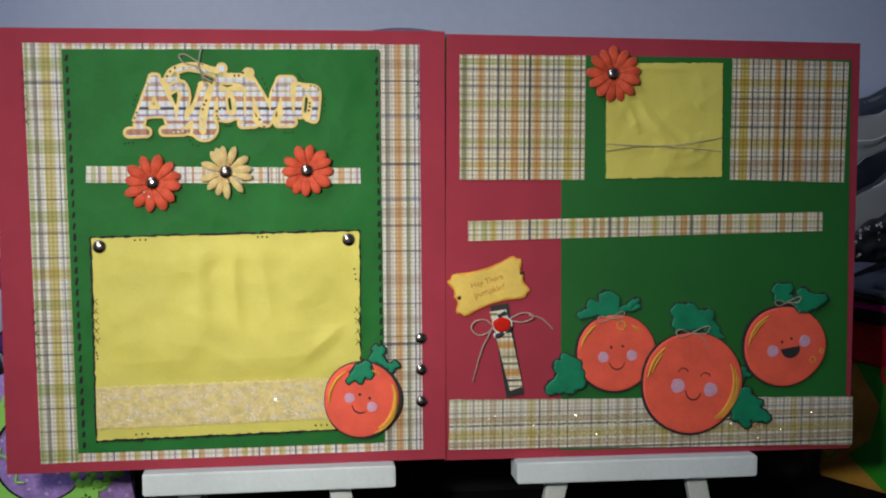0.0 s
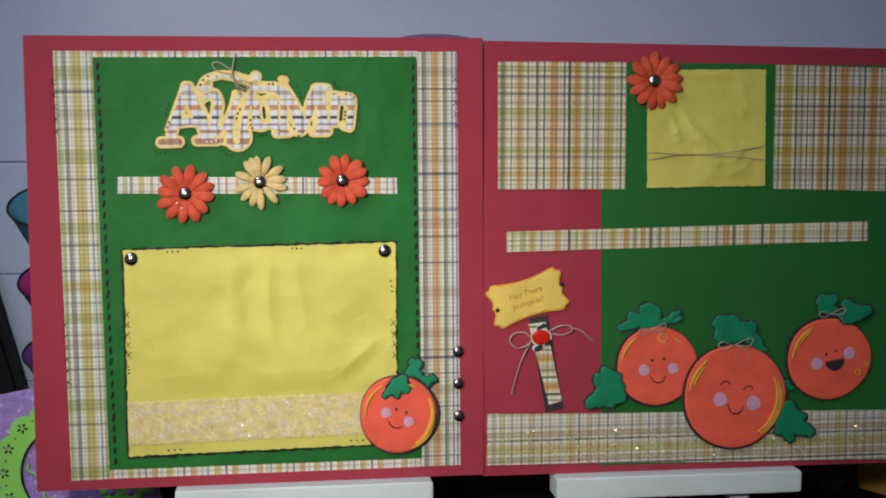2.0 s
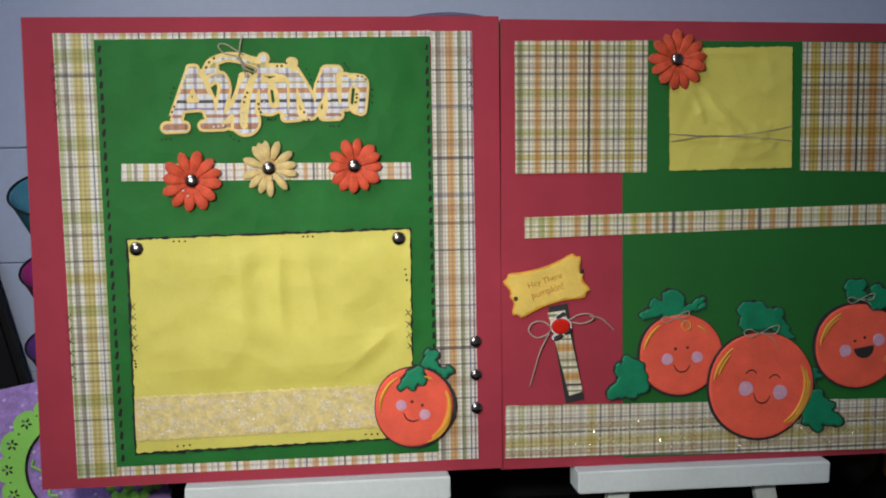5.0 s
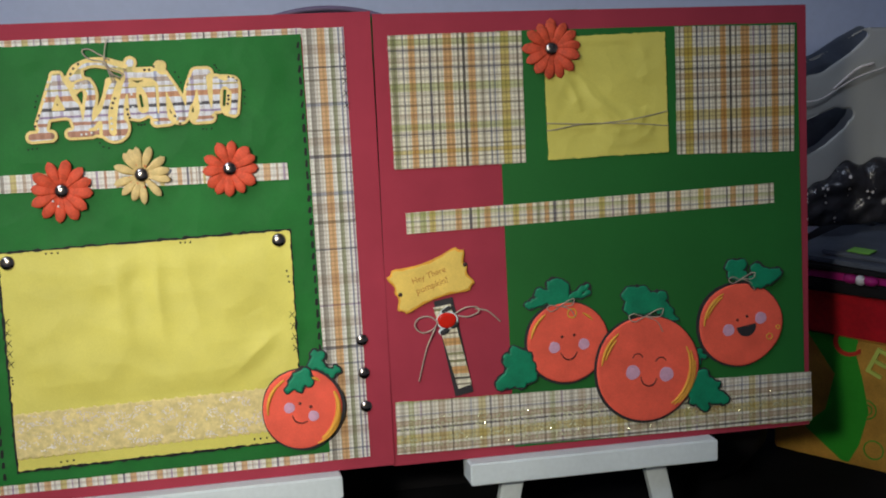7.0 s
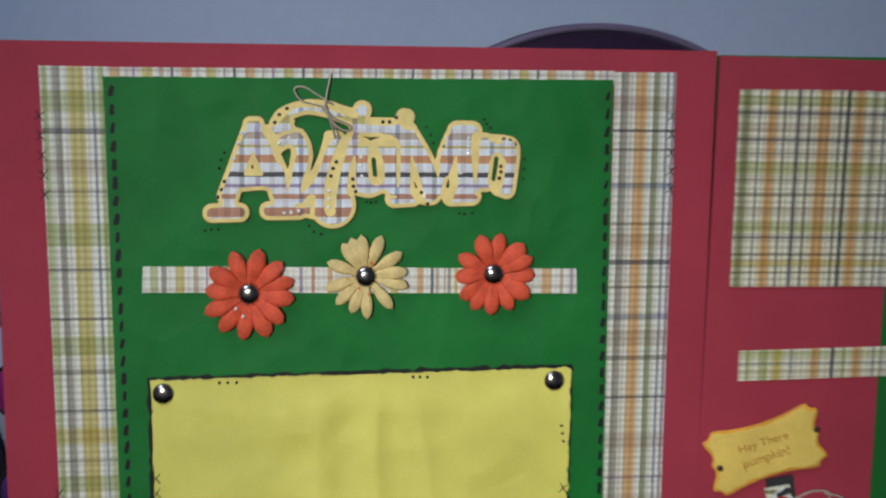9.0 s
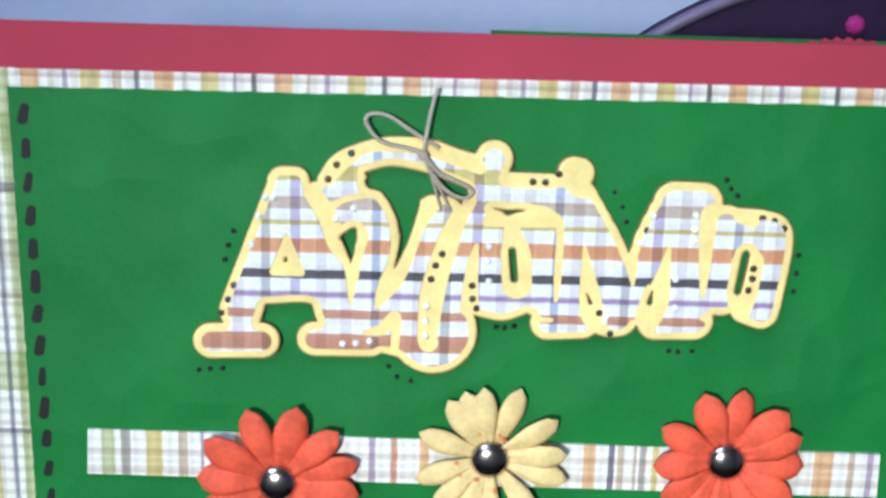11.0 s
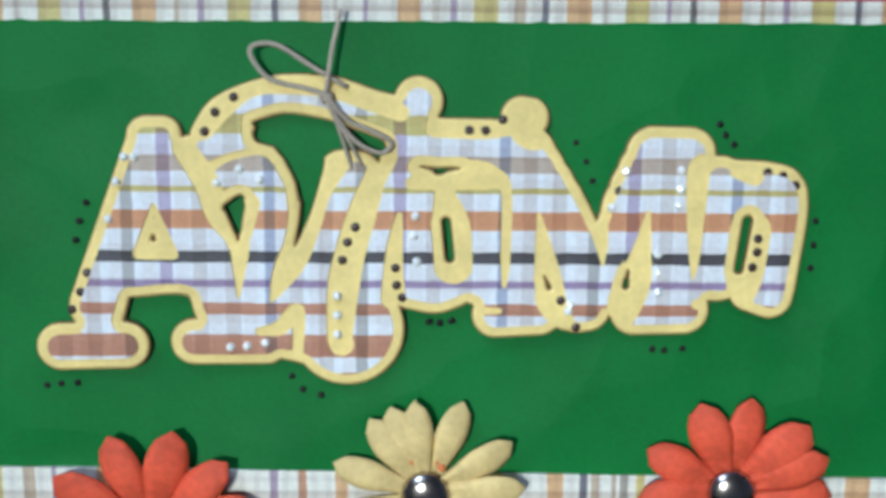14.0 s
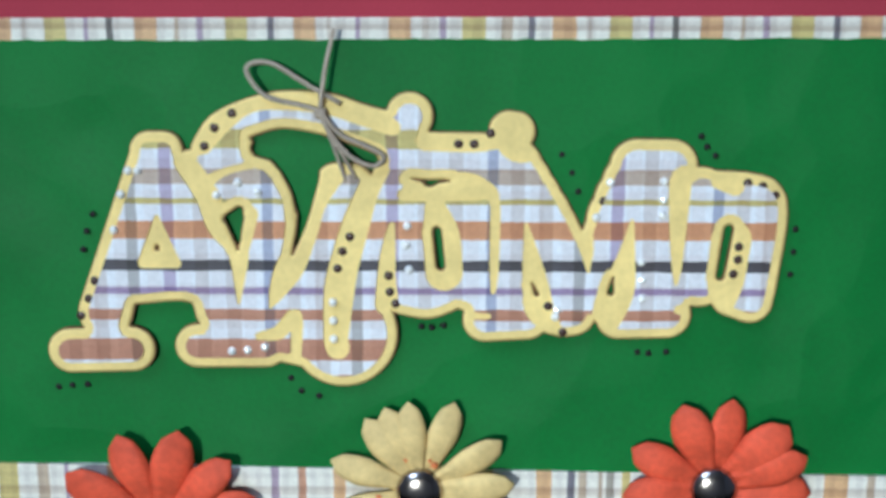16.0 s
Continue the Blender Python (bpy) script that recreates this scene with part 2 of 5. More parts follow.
P_WIDE = plaid("plaid_paper_lace_covered", "g 4 6,l 9 13,v 17 18.5,g 24 26,t 30 35,k 39 40.2,p 44 47,b 52 53.5,y 58 63,n 66 67.5,t 72 76,g 80 82,k 87 88,p 92 96",
               "l 3 4.5,k 6 7.6,t 9 13,y 15 21,n 24 25.6,t 27 31,b 34 35", (0, 0), (100, 40), pale=(0.6, 0.72), paper=(0.82, 0.78, 0.67), check=3.0, check_ink=(0.80, 0.78, 0.74))
P_TITLE = plaid("plaid_paper_title", "v 3.0 5.1,p 8.6 11.2,p 14.2 16.9,b 21.2 23.1,p 25.4 27.9,p 30.5 33.1,g 37.1 39.1",
                "r 1.5 2.4,r 5.4 9.5,r 13.0 15.0,v 18.0 19.3,k 22.3 24.4,c 28.3 31.7,y 34.8 35.6,t 38.3 41.2,y 44.8 48.0,t 52.9 55.9", (103.0, 227.4), (40.6, 66), pale=(0.72, 0.95), paper=(0.80, 0.82, 0.88), check=5.8, check_ink=(0.94, 0.91, 0.90))
P_ROW = plaid("plaid_paper_flower_row", "l 2.8 5.4,g 7 9.5,y 13.2 16.6,t 20.6 22.3,v 25.3 26.7,o 34 38,g 45 47,y 54 57,v 65.2 66.5,r 70.4 71.8,o 76.5 79,n 88 89.2,t 96 98,"
              "y 104 107,o 115.5 118.5,n 121.4 122.7,t 123.6 125,t 127.4 128.2,g 128.6 130.6,y 131.6 133.4,v 142 143.4,t 150 152,n 160 161.3,o 170.6 175,t 178.6 180.3,v 183 184.8",
              "p 2.4 4.4,p 7 8.6", (59, 198.5), (190, 15), pale=(0.85, 0.6), check=2.6, check_ink=(0.90, 0.89, 0.90))
P_STICK = plaid("plaid_paper_stick", "p 2 4,p 8 9", "e 2 4,p 5 7,o 9 14,g 17 18,k 21 22.6,o 25 30,e 33 35", (0, 0), (20, 36), pale=(0.6, 0.95), paper=CREAMY)


# ---- mesh builders ----
def empty(name, matrix, label, category, group=""):
    ob = new(name)
    ob.empty_display_size = 0.02
    ob.matrix_world = matrix
    return tagged(ob, label, category, group)


def mesh_part(name, verts, faces, material, parent=None, label="", smooth=False):
    me = bpy.data.meshes.new(name)
    me.from_pydata(verts, [], faces)
    me.materials.append(material)
    bm = bmesh.new()
    bm.from_mesh(me)
    bmesh.ops.recalc_face_normals(bm, faces=bm.faces)
    bm.to_mesh(me)
    bm.free()
    if smooth:
        me.polygons.foreach_set("use_smooth", [True] * len(me.polygons))
    ob = new(name, me)
    ob.parent = parent
    return tagged(ob, label)


def part(name, bm, material, parent=None, label="", smooth=False):
    me = bpy.data.meshes.new(name)
    bmesh.ops.recalc_face_normals(bm, faces=bm.faces)
    bm.to_mesh(me)
    bm.free()
    me.materials.append(material)
    if smooth:
        me.polygons.foreach_set("use_smooth", [True] * len(me.polygons))
    ob = new(name, me)
    ob.parent = parent
    return tagged(ob, label)


def twin(ob, parent, matrix):
    """A further piece on the same mesh."""
    o = ob.copy()
    scene.collection.objects.link(o)
    o.parent = parent
    o.matrix_basis = matrix
    return o


def box_bm(x0, x1, y0, y1, z0, z1, bevel=0.0):
    bm = bmesh.new()
    bmesh.ops.create_cube(bm, size=1)
    bmesh.ops.scale(bm, vec=(x1 - x0, y1 - y0, z1 - z0), verts=bm.verts)
    bmesh.ops.translate(bm, vec=((x0 + x1) / 2, (y0 + y1) / 2, (z0 + z1) / 2), verts=bm.verts)
    if bevel:
        bmesh.ops.bevel(bm, geom=bm.edges[:], offset=bevel, segments=2, affect="EDGES")
    return bm


def sheet(name, corners, h0, h1, material, parent, label="", n=(24, 24), wave=0.0, scale=14.0, rag=0.0, seed=0.0, calm=0.0):
    """A paper sheet over four corners (mm: bottom left, bottom right, top right, top left), its face h1 above the page, gently waved, edges ragged."""
    (ax, az), (bx, bz), (cx, cz), (dx, dz) = corners
    nx, nz = n
    verts, faces = [], []
    for j in range(nz + 1):
        for i in range(nx + 1):
            s, t = i / nx, j / nz
            x = (ax * (1 - s) + bx * s) * (1 - t) + (dx * (1 - s) + cx * s) * t
            z = (az * (1 - s) + bz * s) * (1 - t) + (dz * (1 - s) + cz * s) * t
            if rag and (i in (0, nx) or j in (0, nz)):
                x += rag * noise.noise((x * 0.4, z * 0.4, 3 + seed))
                z += rag * noise.noise((x * 0.4, z * 0.4, 9 + seed))
            w = 0.0
            if wave:
                q = Vector((x * 0.001 * scale + seed * 3.1, z * 0.001 * scale, seed))
                bend = Vector((noise.noise(q * 0.7), noise.noise(q * 0.7 + Vector((5, 5, 5))), 0)) * 0.9
                w = 0.0
                for k, (turn, fine, part_of) in enumerate(((0.7, 0.55, 1.0), (1.9, 0.8, 0.8), (0.2, 1.5, 0.45), (1.2, 2.6, 0.22))):
                    g = q * fine + bend
                    g = Vector((g[0] * math.cos(turn) + g[1] * math.sin(turn), (g[1] * math.cos(turn) - g[0] * math.sin(turn)) * 0.45, 7.3 * k + seed))
                    w += part_of * (1 - 2.2 * abs(noise.noise(g)))
                w = wave * (w - 1.1)
                away = min(x - min(ax, dx), max(bx, cx) - x, z - min(az, bz), max(cz, dz) - z)
                w = min(w, wave * 1.1) * min(1, max(0.0, (away - 5) / 14)) + 0.15
                if calm:
                    w *= min(1, max(0.12, (t - calm) * 9))
            verts.append((x * MM, -(h1 + max(w, (h0 - h1) * 0.3)) * MM, z * MM))
    for j in range(nz):
        for i in range(nx):
            a = j * (nx + 1) + i
            faces.append((a, a + 1, a + nx + 2, a + nx + 1))
    rim = list(range(nx + 1)) + [k * (nx + 1) + nx for k in range(1, nz + 1)] + [nz * (nx + 1) + k for k in range(nx - 1, -1, -1)] + [k * (nx + 1) for k in range(nz - 1, 0, -1)]
    base, count = len(verts), len(rim)
    verts += [verts[k] for k in rim] + [(verts[k][0], -h0 * MM, verts[k][2]) for k in rim]
    for k in range(count):
        m = (k + 1) % count
        faces.append((base + k, base + m, base + count + m, base + count + k))
    faces.append(tuple(range(base + count, base + 2 * count)))
    return mesh_part(name, verts, faces, material, parent, label, smooth=wave > 0)


def cones(x, z, chains):
    """Signed distance (mm) to chains of rounded segments; a chain is a list of (x, z, radius)."""
    d = np.full(x.shape, 1e9)
    for ch in chains:
        pts = ch if len(ch) > 1 else [ch[0], (ch[0][0] + 0.01, ch[0][1], ch[0][2])]
        for (x0, z0, r0), (x1, z1, r1) in zip(pts[:-1], pts[1:]):
            vx, vz = x1 - x0, z1 - z0
            t = np.clip(((x - x0) * vx + (z - z0) * vz) / (vx * vx + vz * vz + 1e-9), 0, 1)
            d = np.minimum(d, np.hypot(x - x0 - t * vx, z - z0 - t * vz) - (r0 + (r1 - r0) * t))
    return d


def cutout(name, field, x0, x1, z0, z1, step, h0, h1, material, parent, label="", soft=0.0, low=0.6, crumple=0.0, fold=0.12):
    """A card shape cut out along the zero line of field(x, z) in mm, from h0 to h1 above the page; soft: how far in the edge is rounded."""
    xs, zs = np.arange(x0, x1 + step, step), np.arange(z0, z1 + step, step)
    gx, gz = np.meshgrid(xs, zs)
    f = field(gx, gz)
    f = np.where(np.abs(f) < 1e-6, 1e-6, f)
    verts, index, walls, faces = [], {}, [], []

    def height(d):
        if soft <= 0:
            return h1
        k = min(1.0, max(0.0, -d / soft))
        return h0 + (h1 - h0) * (low + (1 - low) * math.sqrt(1 - (1 - k) ** 2))

    def vertex(key, x, z, d):
        if key not in index:
            index[key] = len(verts)
            w = crumple * noise.noise((x * fold, z * fold, 5)) if crumple else 0.0
            verts.append((x * MM, -(height(d) + w) * MM, z * MM))
        return index[key]

    nz, nx = f.shape
    inside = f < 0
    busy = inside[:-1, :-1] | inside[1:, :-1] | inside[:-1, 1:] | inside[1:, 1:]
    for j, i in zip(*np.nonzero(busy)):
        cell = ((j, i), (j, i + 1), (j + 1, i + 1), (j + 1, i))
        poly, crossed = [], []
        for (ja, ia), (jb, ib) in zip(cell, cell[1:] + cell[:1]):
            fa, fb = f[ja, ia], f[jb, ib]
            if fa < 0:
                poly.append(vertex((ja, ia), xs[ia], zs[ja], fa))
            if (fa < 0) != (fb < 0):
                t = fa / (fa - fb)
                key = (min((ja, ia), (jb, ib)), max((ja, ia), (jb, ib)))
                v = vertex(key, xs[ia] + (xs[ib] - xs[ia]) * t, zs[ja] + (zs[jb] - zs[ja]) * t, 0.0)
                poly.append(v)
                crossed.append((v, fa < 0))
        if len(poly) >= 3:
            faces.append(tuple(poly))
        for k in range(len(crossed)):
            a, b = crossed[k], crossed[(k + 1) % len(crossed)]
            if a[1] and not b[1]:
                walls.append((a[0], b[0]))
    low_of = {}
    for a, b in walls:
        for v in (a, b):
            if v not in low_of:
                low_of[v] = len(verts)
                verts.append((verts[v][0], -h0 * MM, verts[v][2]))
        faces.append((a, low_of[a], low_of[b], b))
    return mesh_part(name, verts, faces, material, parent, label, smooth=soft > 0)


def rounded(pts, steps=6):
    """A smooth line through points."""
    p = [Vector(q) for q in pts]
    p = [p[0] * 2 - p[1]] + p + [p[-1] * 2 - p[-2]]
    out = []
    for a, b, c, d in zip(p, p[1:], p[2:], p[3:]):
        for k in range(steps):
            t = k / steps
            out.append(0.5 * (2 * b + (c - a) * t + (2 * a - 5 * b + 4 * c - d) * t * t + (3 * b - a - 3 * c + d) * t ** 3))
    return out + [p[-2]]


def cord(name, pts, radius, material, parent, label="", sides=7, steps=6, taper=None):
    """A round cord along a smooth line; points (x, z, h) and radius in mm."""
    line = rounded([(x, -h, z) for x, z, h in pts], steps)
    verts, faces = [], []
    for k, q in enumerate(line):
        d = (line[min(k + 1, len(line) - 1)] - line[max(k - 1, 0)]).normalized()
        side = d.cross(Vector((0, 1, 0.01))).normalized()
        up = side.cross(d)
        r = radius * (taper(k / (len(line) - 1)) if taper else 1.0)
        for s in range(sides):
            a = 2 * math.pi * s / sides
            verts.append((q + side * (r * math.cos(a)) + up * (r * math.sin(a))) * MM)
    for k in range(len(line) - 1):
        for s in range(sides):
            a, b = k * sides + s, k * sides + (s + 1) % sides
            faces.append((a, b, b + sides, a + sides))
    faces.append(tuple(range(sides)))
    faces.append(tuple(range(len(verts) - sides, len(verts))))
    return mesh_part(name, verts, faces, material, parent, label, smooth=True)


def dome_data(name, radius, height, material, rings=5, sides=14, facets=False):
    """A low dome at the origin, facing the reader (mm)."""
    verts, faces = [(0, -height * MM, 0)], []
    for k in range(1, rings + 1):
        a = math.pi / 2 * k / rings
        for s in range(sides):
            b = 2 * math.pi * s / sides
            verts.append((radius * math.sin(a) * math.cos(b) * MM, -height * math.cos(a) * MM, radius * math.sin(a) * math.sin(b) * MM))
    for s in range(sides):
        faces.append((0, 1 + s, 1 + (s + 1) % sides))
    for k in range(rings - 1):
        for s in range(sides):
            a, b = 1 + k * sides + s, 1 + k * sides + (s + 1) % sides
            faces.append((a, a + sides, b + sides, b))
    faces.append(tuple(range(len(verts) - sides, len(verts))))
    return verts, faces


def dome(name, x, z, h, radius, height, material, parent, label="", rings=5, sides=14, smooth=True):
    v, f = dome_data(name, radius, height, material, rings, sides)
    ob = mesh_part(name, v, f, material, parent, label, smooth)
    ob.location = (x * MM, -h * MM, z * MM)
    return ob


def disc_field(cx, cz, rx, rz=None, wob=0.0, seed=0.0):
    rz = rz or rx

    def field(x, z):
        a = np.arctan2(z - cz, x - cx)
        r = np.hypot((x - cx) / rx, (z - cz) / rz) - wob * np.sin(3 * a + seed) - wob * 0.5 * np.sin(5 * a + 2 * seed)
        return (r - 1) * min(rx, rz)
    return field


def lettering(name, text, size, matrix, material, parent, label="", depth=0.0001):
    data = bpy.data.curves.new(name, "FONT")
    data.body, data.size, data.extrude, data.align_x = text, size, depth, "CENTER"
    tmp = bpy.data.objects.new(name, data)
    scene.collection.objects.link(tmp)
    me = bpy.data.meshes.new_from_object(tmp.evaluated_get(bpy.context.evaluated_depsgraph_get()))
    bpy.data.objects.remove(tmp)
    me.materials.append(material)
    ob = new(name, me)
    ob.parent = parent
    ob.matrix_basis = matrix
    return tagged(ob, label)


# the title's card: broad strokes letter by letter, cut-through holes, and the bare card between the plaid faces
TITLE_A = [
    [(104.7, 271.7, 3.43), (94.8, 241.7, 4.85)],
    [(104.4, 271.7, 3.43), (107.0, 271.9, 3.23)],
    [(88.1, 234.4, 4.14), (99.4, 234.7, 4.14)],
    [(105.3, 269.2, 3.03), (105.7, 253.9, 9.09)],
    [(99.1, 247.0, 3.64), (112.3, 247.1, 3.64), (119.2, 241.3, 7.27)],
    [(111.6, 235.4, 4.04), (124.1, 235.5, 4.04)],
]
TITLE_U = [
    [(120.4, 272.5, 2.42), (122.1, 269.2, 3.03)],
    [(118.2, 258.6, 5.86), (120.1, 254.0, 5.05)],
    [(132.7, 258.3, 3.03), (137.8, 265.5, 4.04)],
    [(123.9, 265.3, 4.55), (126.0, 261.3, 4.04), (125.1, 254.1, 4.24)],
    [(119.5, 267.1, 3.23), (124.0, 267.6, 3.03)],
    [(116.1, 269.3, 4.04), (120.6, 270.5, 3.43)],
    [(130.0, 244.6, 5.25), (135.5, 241.5, 4.04)],
    [(112.1, 267.3, 4.55), (115.7, 256.0, 6.06), (121.5, 249.8, 8.08), (123.3, 241.4, 7.58)],
    [(120.0, 265.3, 7.07), (123.7, 256.1, 6.06), (123.3, 241.4, 7.88)],
    [(126.5, 249.9, 5.05), (139.7, 256.3, 6.06)],
    [(124.2, 238.2, 5.05), (133.4, 237.1, 6.06)],
]
TITLE_T = [
    [(114.8, 272.1, 2.83), (117.4, 275.5, 3.03), (122.3, 277.7, 3.23), (128.2, 279.1, 3.23), (136.0, 278.4, 3.64), (141.9, 276.5, 3.64), (147.8, 274.6, 4.04)],
    [(150.9, 278.1, 4.14), (149.8, 275.6, 4.04)],
    [(148.8, 271.6, 3.64), (163.6, 271.2, 3.84)],
    [(168.7, 275.4, 3.64), (169.8, 275.4, 3.43)],
    [(139.8, 264.5, 5.05), (139.6, 241.5, 8.08)],
    [(138.5, 237.6, 9.8), (138.7, 237.8, 9.8)],
]
TITLE_U_LOW = [
    [(149.8, 264.0, 5.66), (156.8, 264.1, 6.26)],
    [(149.8, 265.6, 6.06), (151.8, 251.1, 6.26), (150.3, 245.9, 4.04)],
    [(162.7, 265.7, 6.06), (163.0, 249.1, 7.07)],
    [(149.8, 244.8, 3.23), (153.9, 244.6, 3.74), (157.0, 245.9, 4.04)],
]
TITLE_M = [
    [(167.0, 251.3, 6.26), (170.3, 243.3, 4.85)],
    [(169.2, 268.8, 5.45), (173.5, 256.5, 8.08), (179.4, 247.1, 6.26)],
    [(164.7, 240.6, 4.04), (172.4, 241.0, 4.04)],
    [(176.4, 243.9, 5.56), (179.0, 243.4, 5.86), (180.9, 241.8, 4.04)],
    [(191.5, 269.4, 4.65), (191.2, 255.7, 9.09), (190.7, 244.0, 6.67)],
    [(191.5, 269.4, 4.65), (197.7, 269.3, 4.65)],
    [(197.7, 269.3, 4.65), (198.8, 247.3, 5.05)],
    [(189.3, 241.3, 4.14), (198.1, 241.7, 4.34)],
]
TITLE_N = [
    [(203.3, 264.0, 5.05), (203.8, 248.4, 5.05)],
    [(204.8, 264.0, 4.44), (211.9, 263.1, 4.85), (214.0, 260.5, 5.05), (212.4, 246.3, 5.25)],
    [(209.8, 245.3, 3.74), (213.3, 244.4, 4.04)],
]
HOLES = [
    [(118.4, 259.1, 1.11), (119.6, 255.7, 0.81)],
    [(123.9, 271.8, 1.31), (130.0, 270.9, 1.92)],
    [(118.0, 259.4, 0.91), (120.0, 260.8, 0.91)],
    [(123.7, 272.2, 1.31), (126.1, 272.7, 1.31), (130.0, 272.4, 1.62), (134.0, 271.9, 1.31), (136.1, 271.1, 0.61)],
    [(130.5, 271.4, 2.02), (131.8, 268.4, 2.93), (132.2, 264.4, 1.82), (131.2, 258.2, 0.91), (129.4, 252.5, 0.2)],
    [(117.4, 259.2, 0.51), (120.3, 261.1, 0.61)],
    [(119.6, 259.7, 1.41), (119.6, 253.5, 0.2)],
    [(117.8, 259.0, 0.51), (119.6, 254.0, 0.3)],
    [(105.0, 254.6, 0.2), (104.9, 253.8, 0.56)],
    [(151.0, 266.9, 0.15), (153.3, 266.4, 0.4), (154.4, 266.0, 0.71), (156.3, 266.4, 0.4), (158.9, 266.6, 0.1)],
    [(155.8, 257.2, 0.91), (156.5, 250.7, 0.91)],
    [(173.2, 247.6, 0.2), (174.1, 245.5, 0.51)],
    [(188.0, 248.8, 0.2), (187.6, 245.9, 0.71)],
    [(208.6, 257.7, 1.01), (207.5, 249.0, 0.91)],
]
GAPS_AUT = [
    [(168.5, 275.6, 3.43), (170.3, 275.2, 3.43)],
    [(110.7, 269.8, 2.02), (114.5, 263.7, 2.22), (116.2, 258.1, 2.02), (119.6, 254.0, 2.02), (119.7, 247.7, 1.01), (119.5, 243.7, 0.3)],
    [(114.0, 265.8, 1.21), (117.9, 268.1, 0.71), (123.1, 269.4, 0.71)],
    [(121.8, 260.2, 1.82), (121.4, 255.1, 0.81)],
    [(137.4, 268.5, 2.42), (134.3, 262.4, 1.62), (132.7, 257.2, 1.62), (129.3, 251.0, 2.63), (127.0, 246.7, 1.82), (125.3, 243.0, 0.4)],
    [(113.8, 273.3, 2.22), (117.4, 277.1, 2.22), (122.4, 280.1, 1.62), (128.3, 280.9, 1.82), (136.1, 280.4, 2.02), (142.9, 278.0, 1.82), (147.8, 276.1, 1.52)],
    [(145.3, 268.6, 2.02), (143.3, 264.5, 2.02), (141.2, 258.8, 2.53), (138.9, 251.0, 2.73), (137.9, 245.8, 2.83), (137.2, 237.2, 2.32), (137.5, 235.2, 2.22)],
    [(123.1, 237.4, 0.81), (126.8, 238.2, 1.41), (129.9, 241.4, 1.21), (129.7, 232.8, 1.01)],
    [(153.7, 273.7, 1.82), (162.6, 273.5, 1.82), (167.5, 274.8, 2.53), (170.0, 272.6, 2.63), (173.1, 271.3, 1.21)],
]
GAPS_UMN = [
    [(147.6, 258.4, 0.61), (147.0, 254.2, 1.31), (146.6, 249.0, 1.72), (146.6, 243.7, 2.22)],
    [(150.3, 266.8, 1.41), (155.8, 266.6, 1.62), (161.7, 266.2, 1.82), (164.8, 264.7, 1.62)],
    [(149.8, 264.0, 1.21), (156.8, 264.1, 1.31), (162.8, 264.5, 1.62), (166.0, 263.7, 1.01), (166.2, 251.3, 0.91), (166.1, 246.0, 0.51)],
    [(155.5, 261.5, 2.02), (156.6, 256.4, 3.33), (157.1, 249.6, 3.43)],
    [(159.0, 241.4, 0.81), (165.2, 241.4, 0.61)],
    [(171.9, 258.6, 0.4), (173.1, 251.3, 1.82), (174.0, 246.0, 2.53), (174.6, 242.8, 2.63), (177.4, 238.6, 1.62)],
    [(182.2, 257.1, 1.82), (183.0, 253.5, 1.21), (183.4, 249.5, 0.2)],
    [(191.0, 259.3, 0.4), (190.1, 252.5, 1.72), (189.1, 247.2, 2.93), (187.7, 243.5, 3.23), (186.8, 239.7, 2.22)],
    [(201.4, 267.9, 1.41), (199.6, 267.2, 2.02), (199.3, 263.0, 1.92), (199.3, 256.8, 1.52), (199.4, 250.5, 0.91), (199.4, 247.5, 0.3)],
    [(200.1, 242.8, 0.91), (204.2, 242.9, 0.91)],
    [(209.0, 255.8, 3.74), (208.4, 248.4, 3.43), (208.2, 244.2, 2.22)],
    [(206.2, 266.6, 1.41), (209.3, 265.6, 1.62)],
]
COUNTER = [[(105.2, 259.7, 0.51), (102.3, 251.2, 1.01), (108.3, 251.2, 1.01), (105.2, 259.7, 0.51)], [(105.0, 256.0, 1.41), (105.1, 252.6, 2.42)]]
GEMS = [(100.5, 268.2), (102.2, 268.2), (99.0, 263.9), (97.4, 257.4), (116.2, 263.8), (120.1, 266.2), (123.6, 264.4), (118.0, 234.6), (120.9, 234.8), (124.1, 235.4), (136.8, 244.0), (136.8, 240.5), (136.8, 237.0), (150.4, 258.3), (150.2, 254.8), (150.7, 250.2), (186.8, 266.4), (184.5, 260.0), (196.4, 266.6), (196.5, 263.3), (196.3, 260.4), (192.9, 251.8), (193.1, 248.4), (193.3, 245.0), (177.5, 241.4), (177.8, 242.7)]
BROWN_DOTS = [(114.3, 272.6), (116.2, 275.9), (119.4, 278.5), (159.6, 273.2), (162.4, 273.2), (165.3, 275.1), (140.0, 256.2), (138.6, 253.5), (137.7, 250.3), (93.3, 247.8), (92.0, 244.4), (90.4, 241.2), (147.0, 249.0), (147.2, 245.9), (148.2, 243.7), (210.5, 254.6), (210.5, 252.2), (209.8, 249.5), (176.2, 243.3), (179.0, 238.4), (185.8, 262.9), (211.5, 266.3), (214.2, 265.7), (216.5, 264.1)]
PEN_DOTS = [(93.2, 259.9), (91.9, 256.7), (91.1, 253.3), (84.9, 226.9), (87.4, 227.2), (90.3, 227.4), (128.5, 228.8), (130.4, 226.3), (133.7, 225.3), (152.9, 238.9), (154.8, 238.7), (157.0, 239.1), (178.2, 271.1), (180.1, 267.8), (181.3, 264.4), (203.1, 274.5), (204.2, 272.6), (205.8, 271.0), (193.1, 234.1), (195.2, 233.9), (198.5, 234.2), (221.0, 257.6), (220.9, 253.3), (220.6, 249.1)]

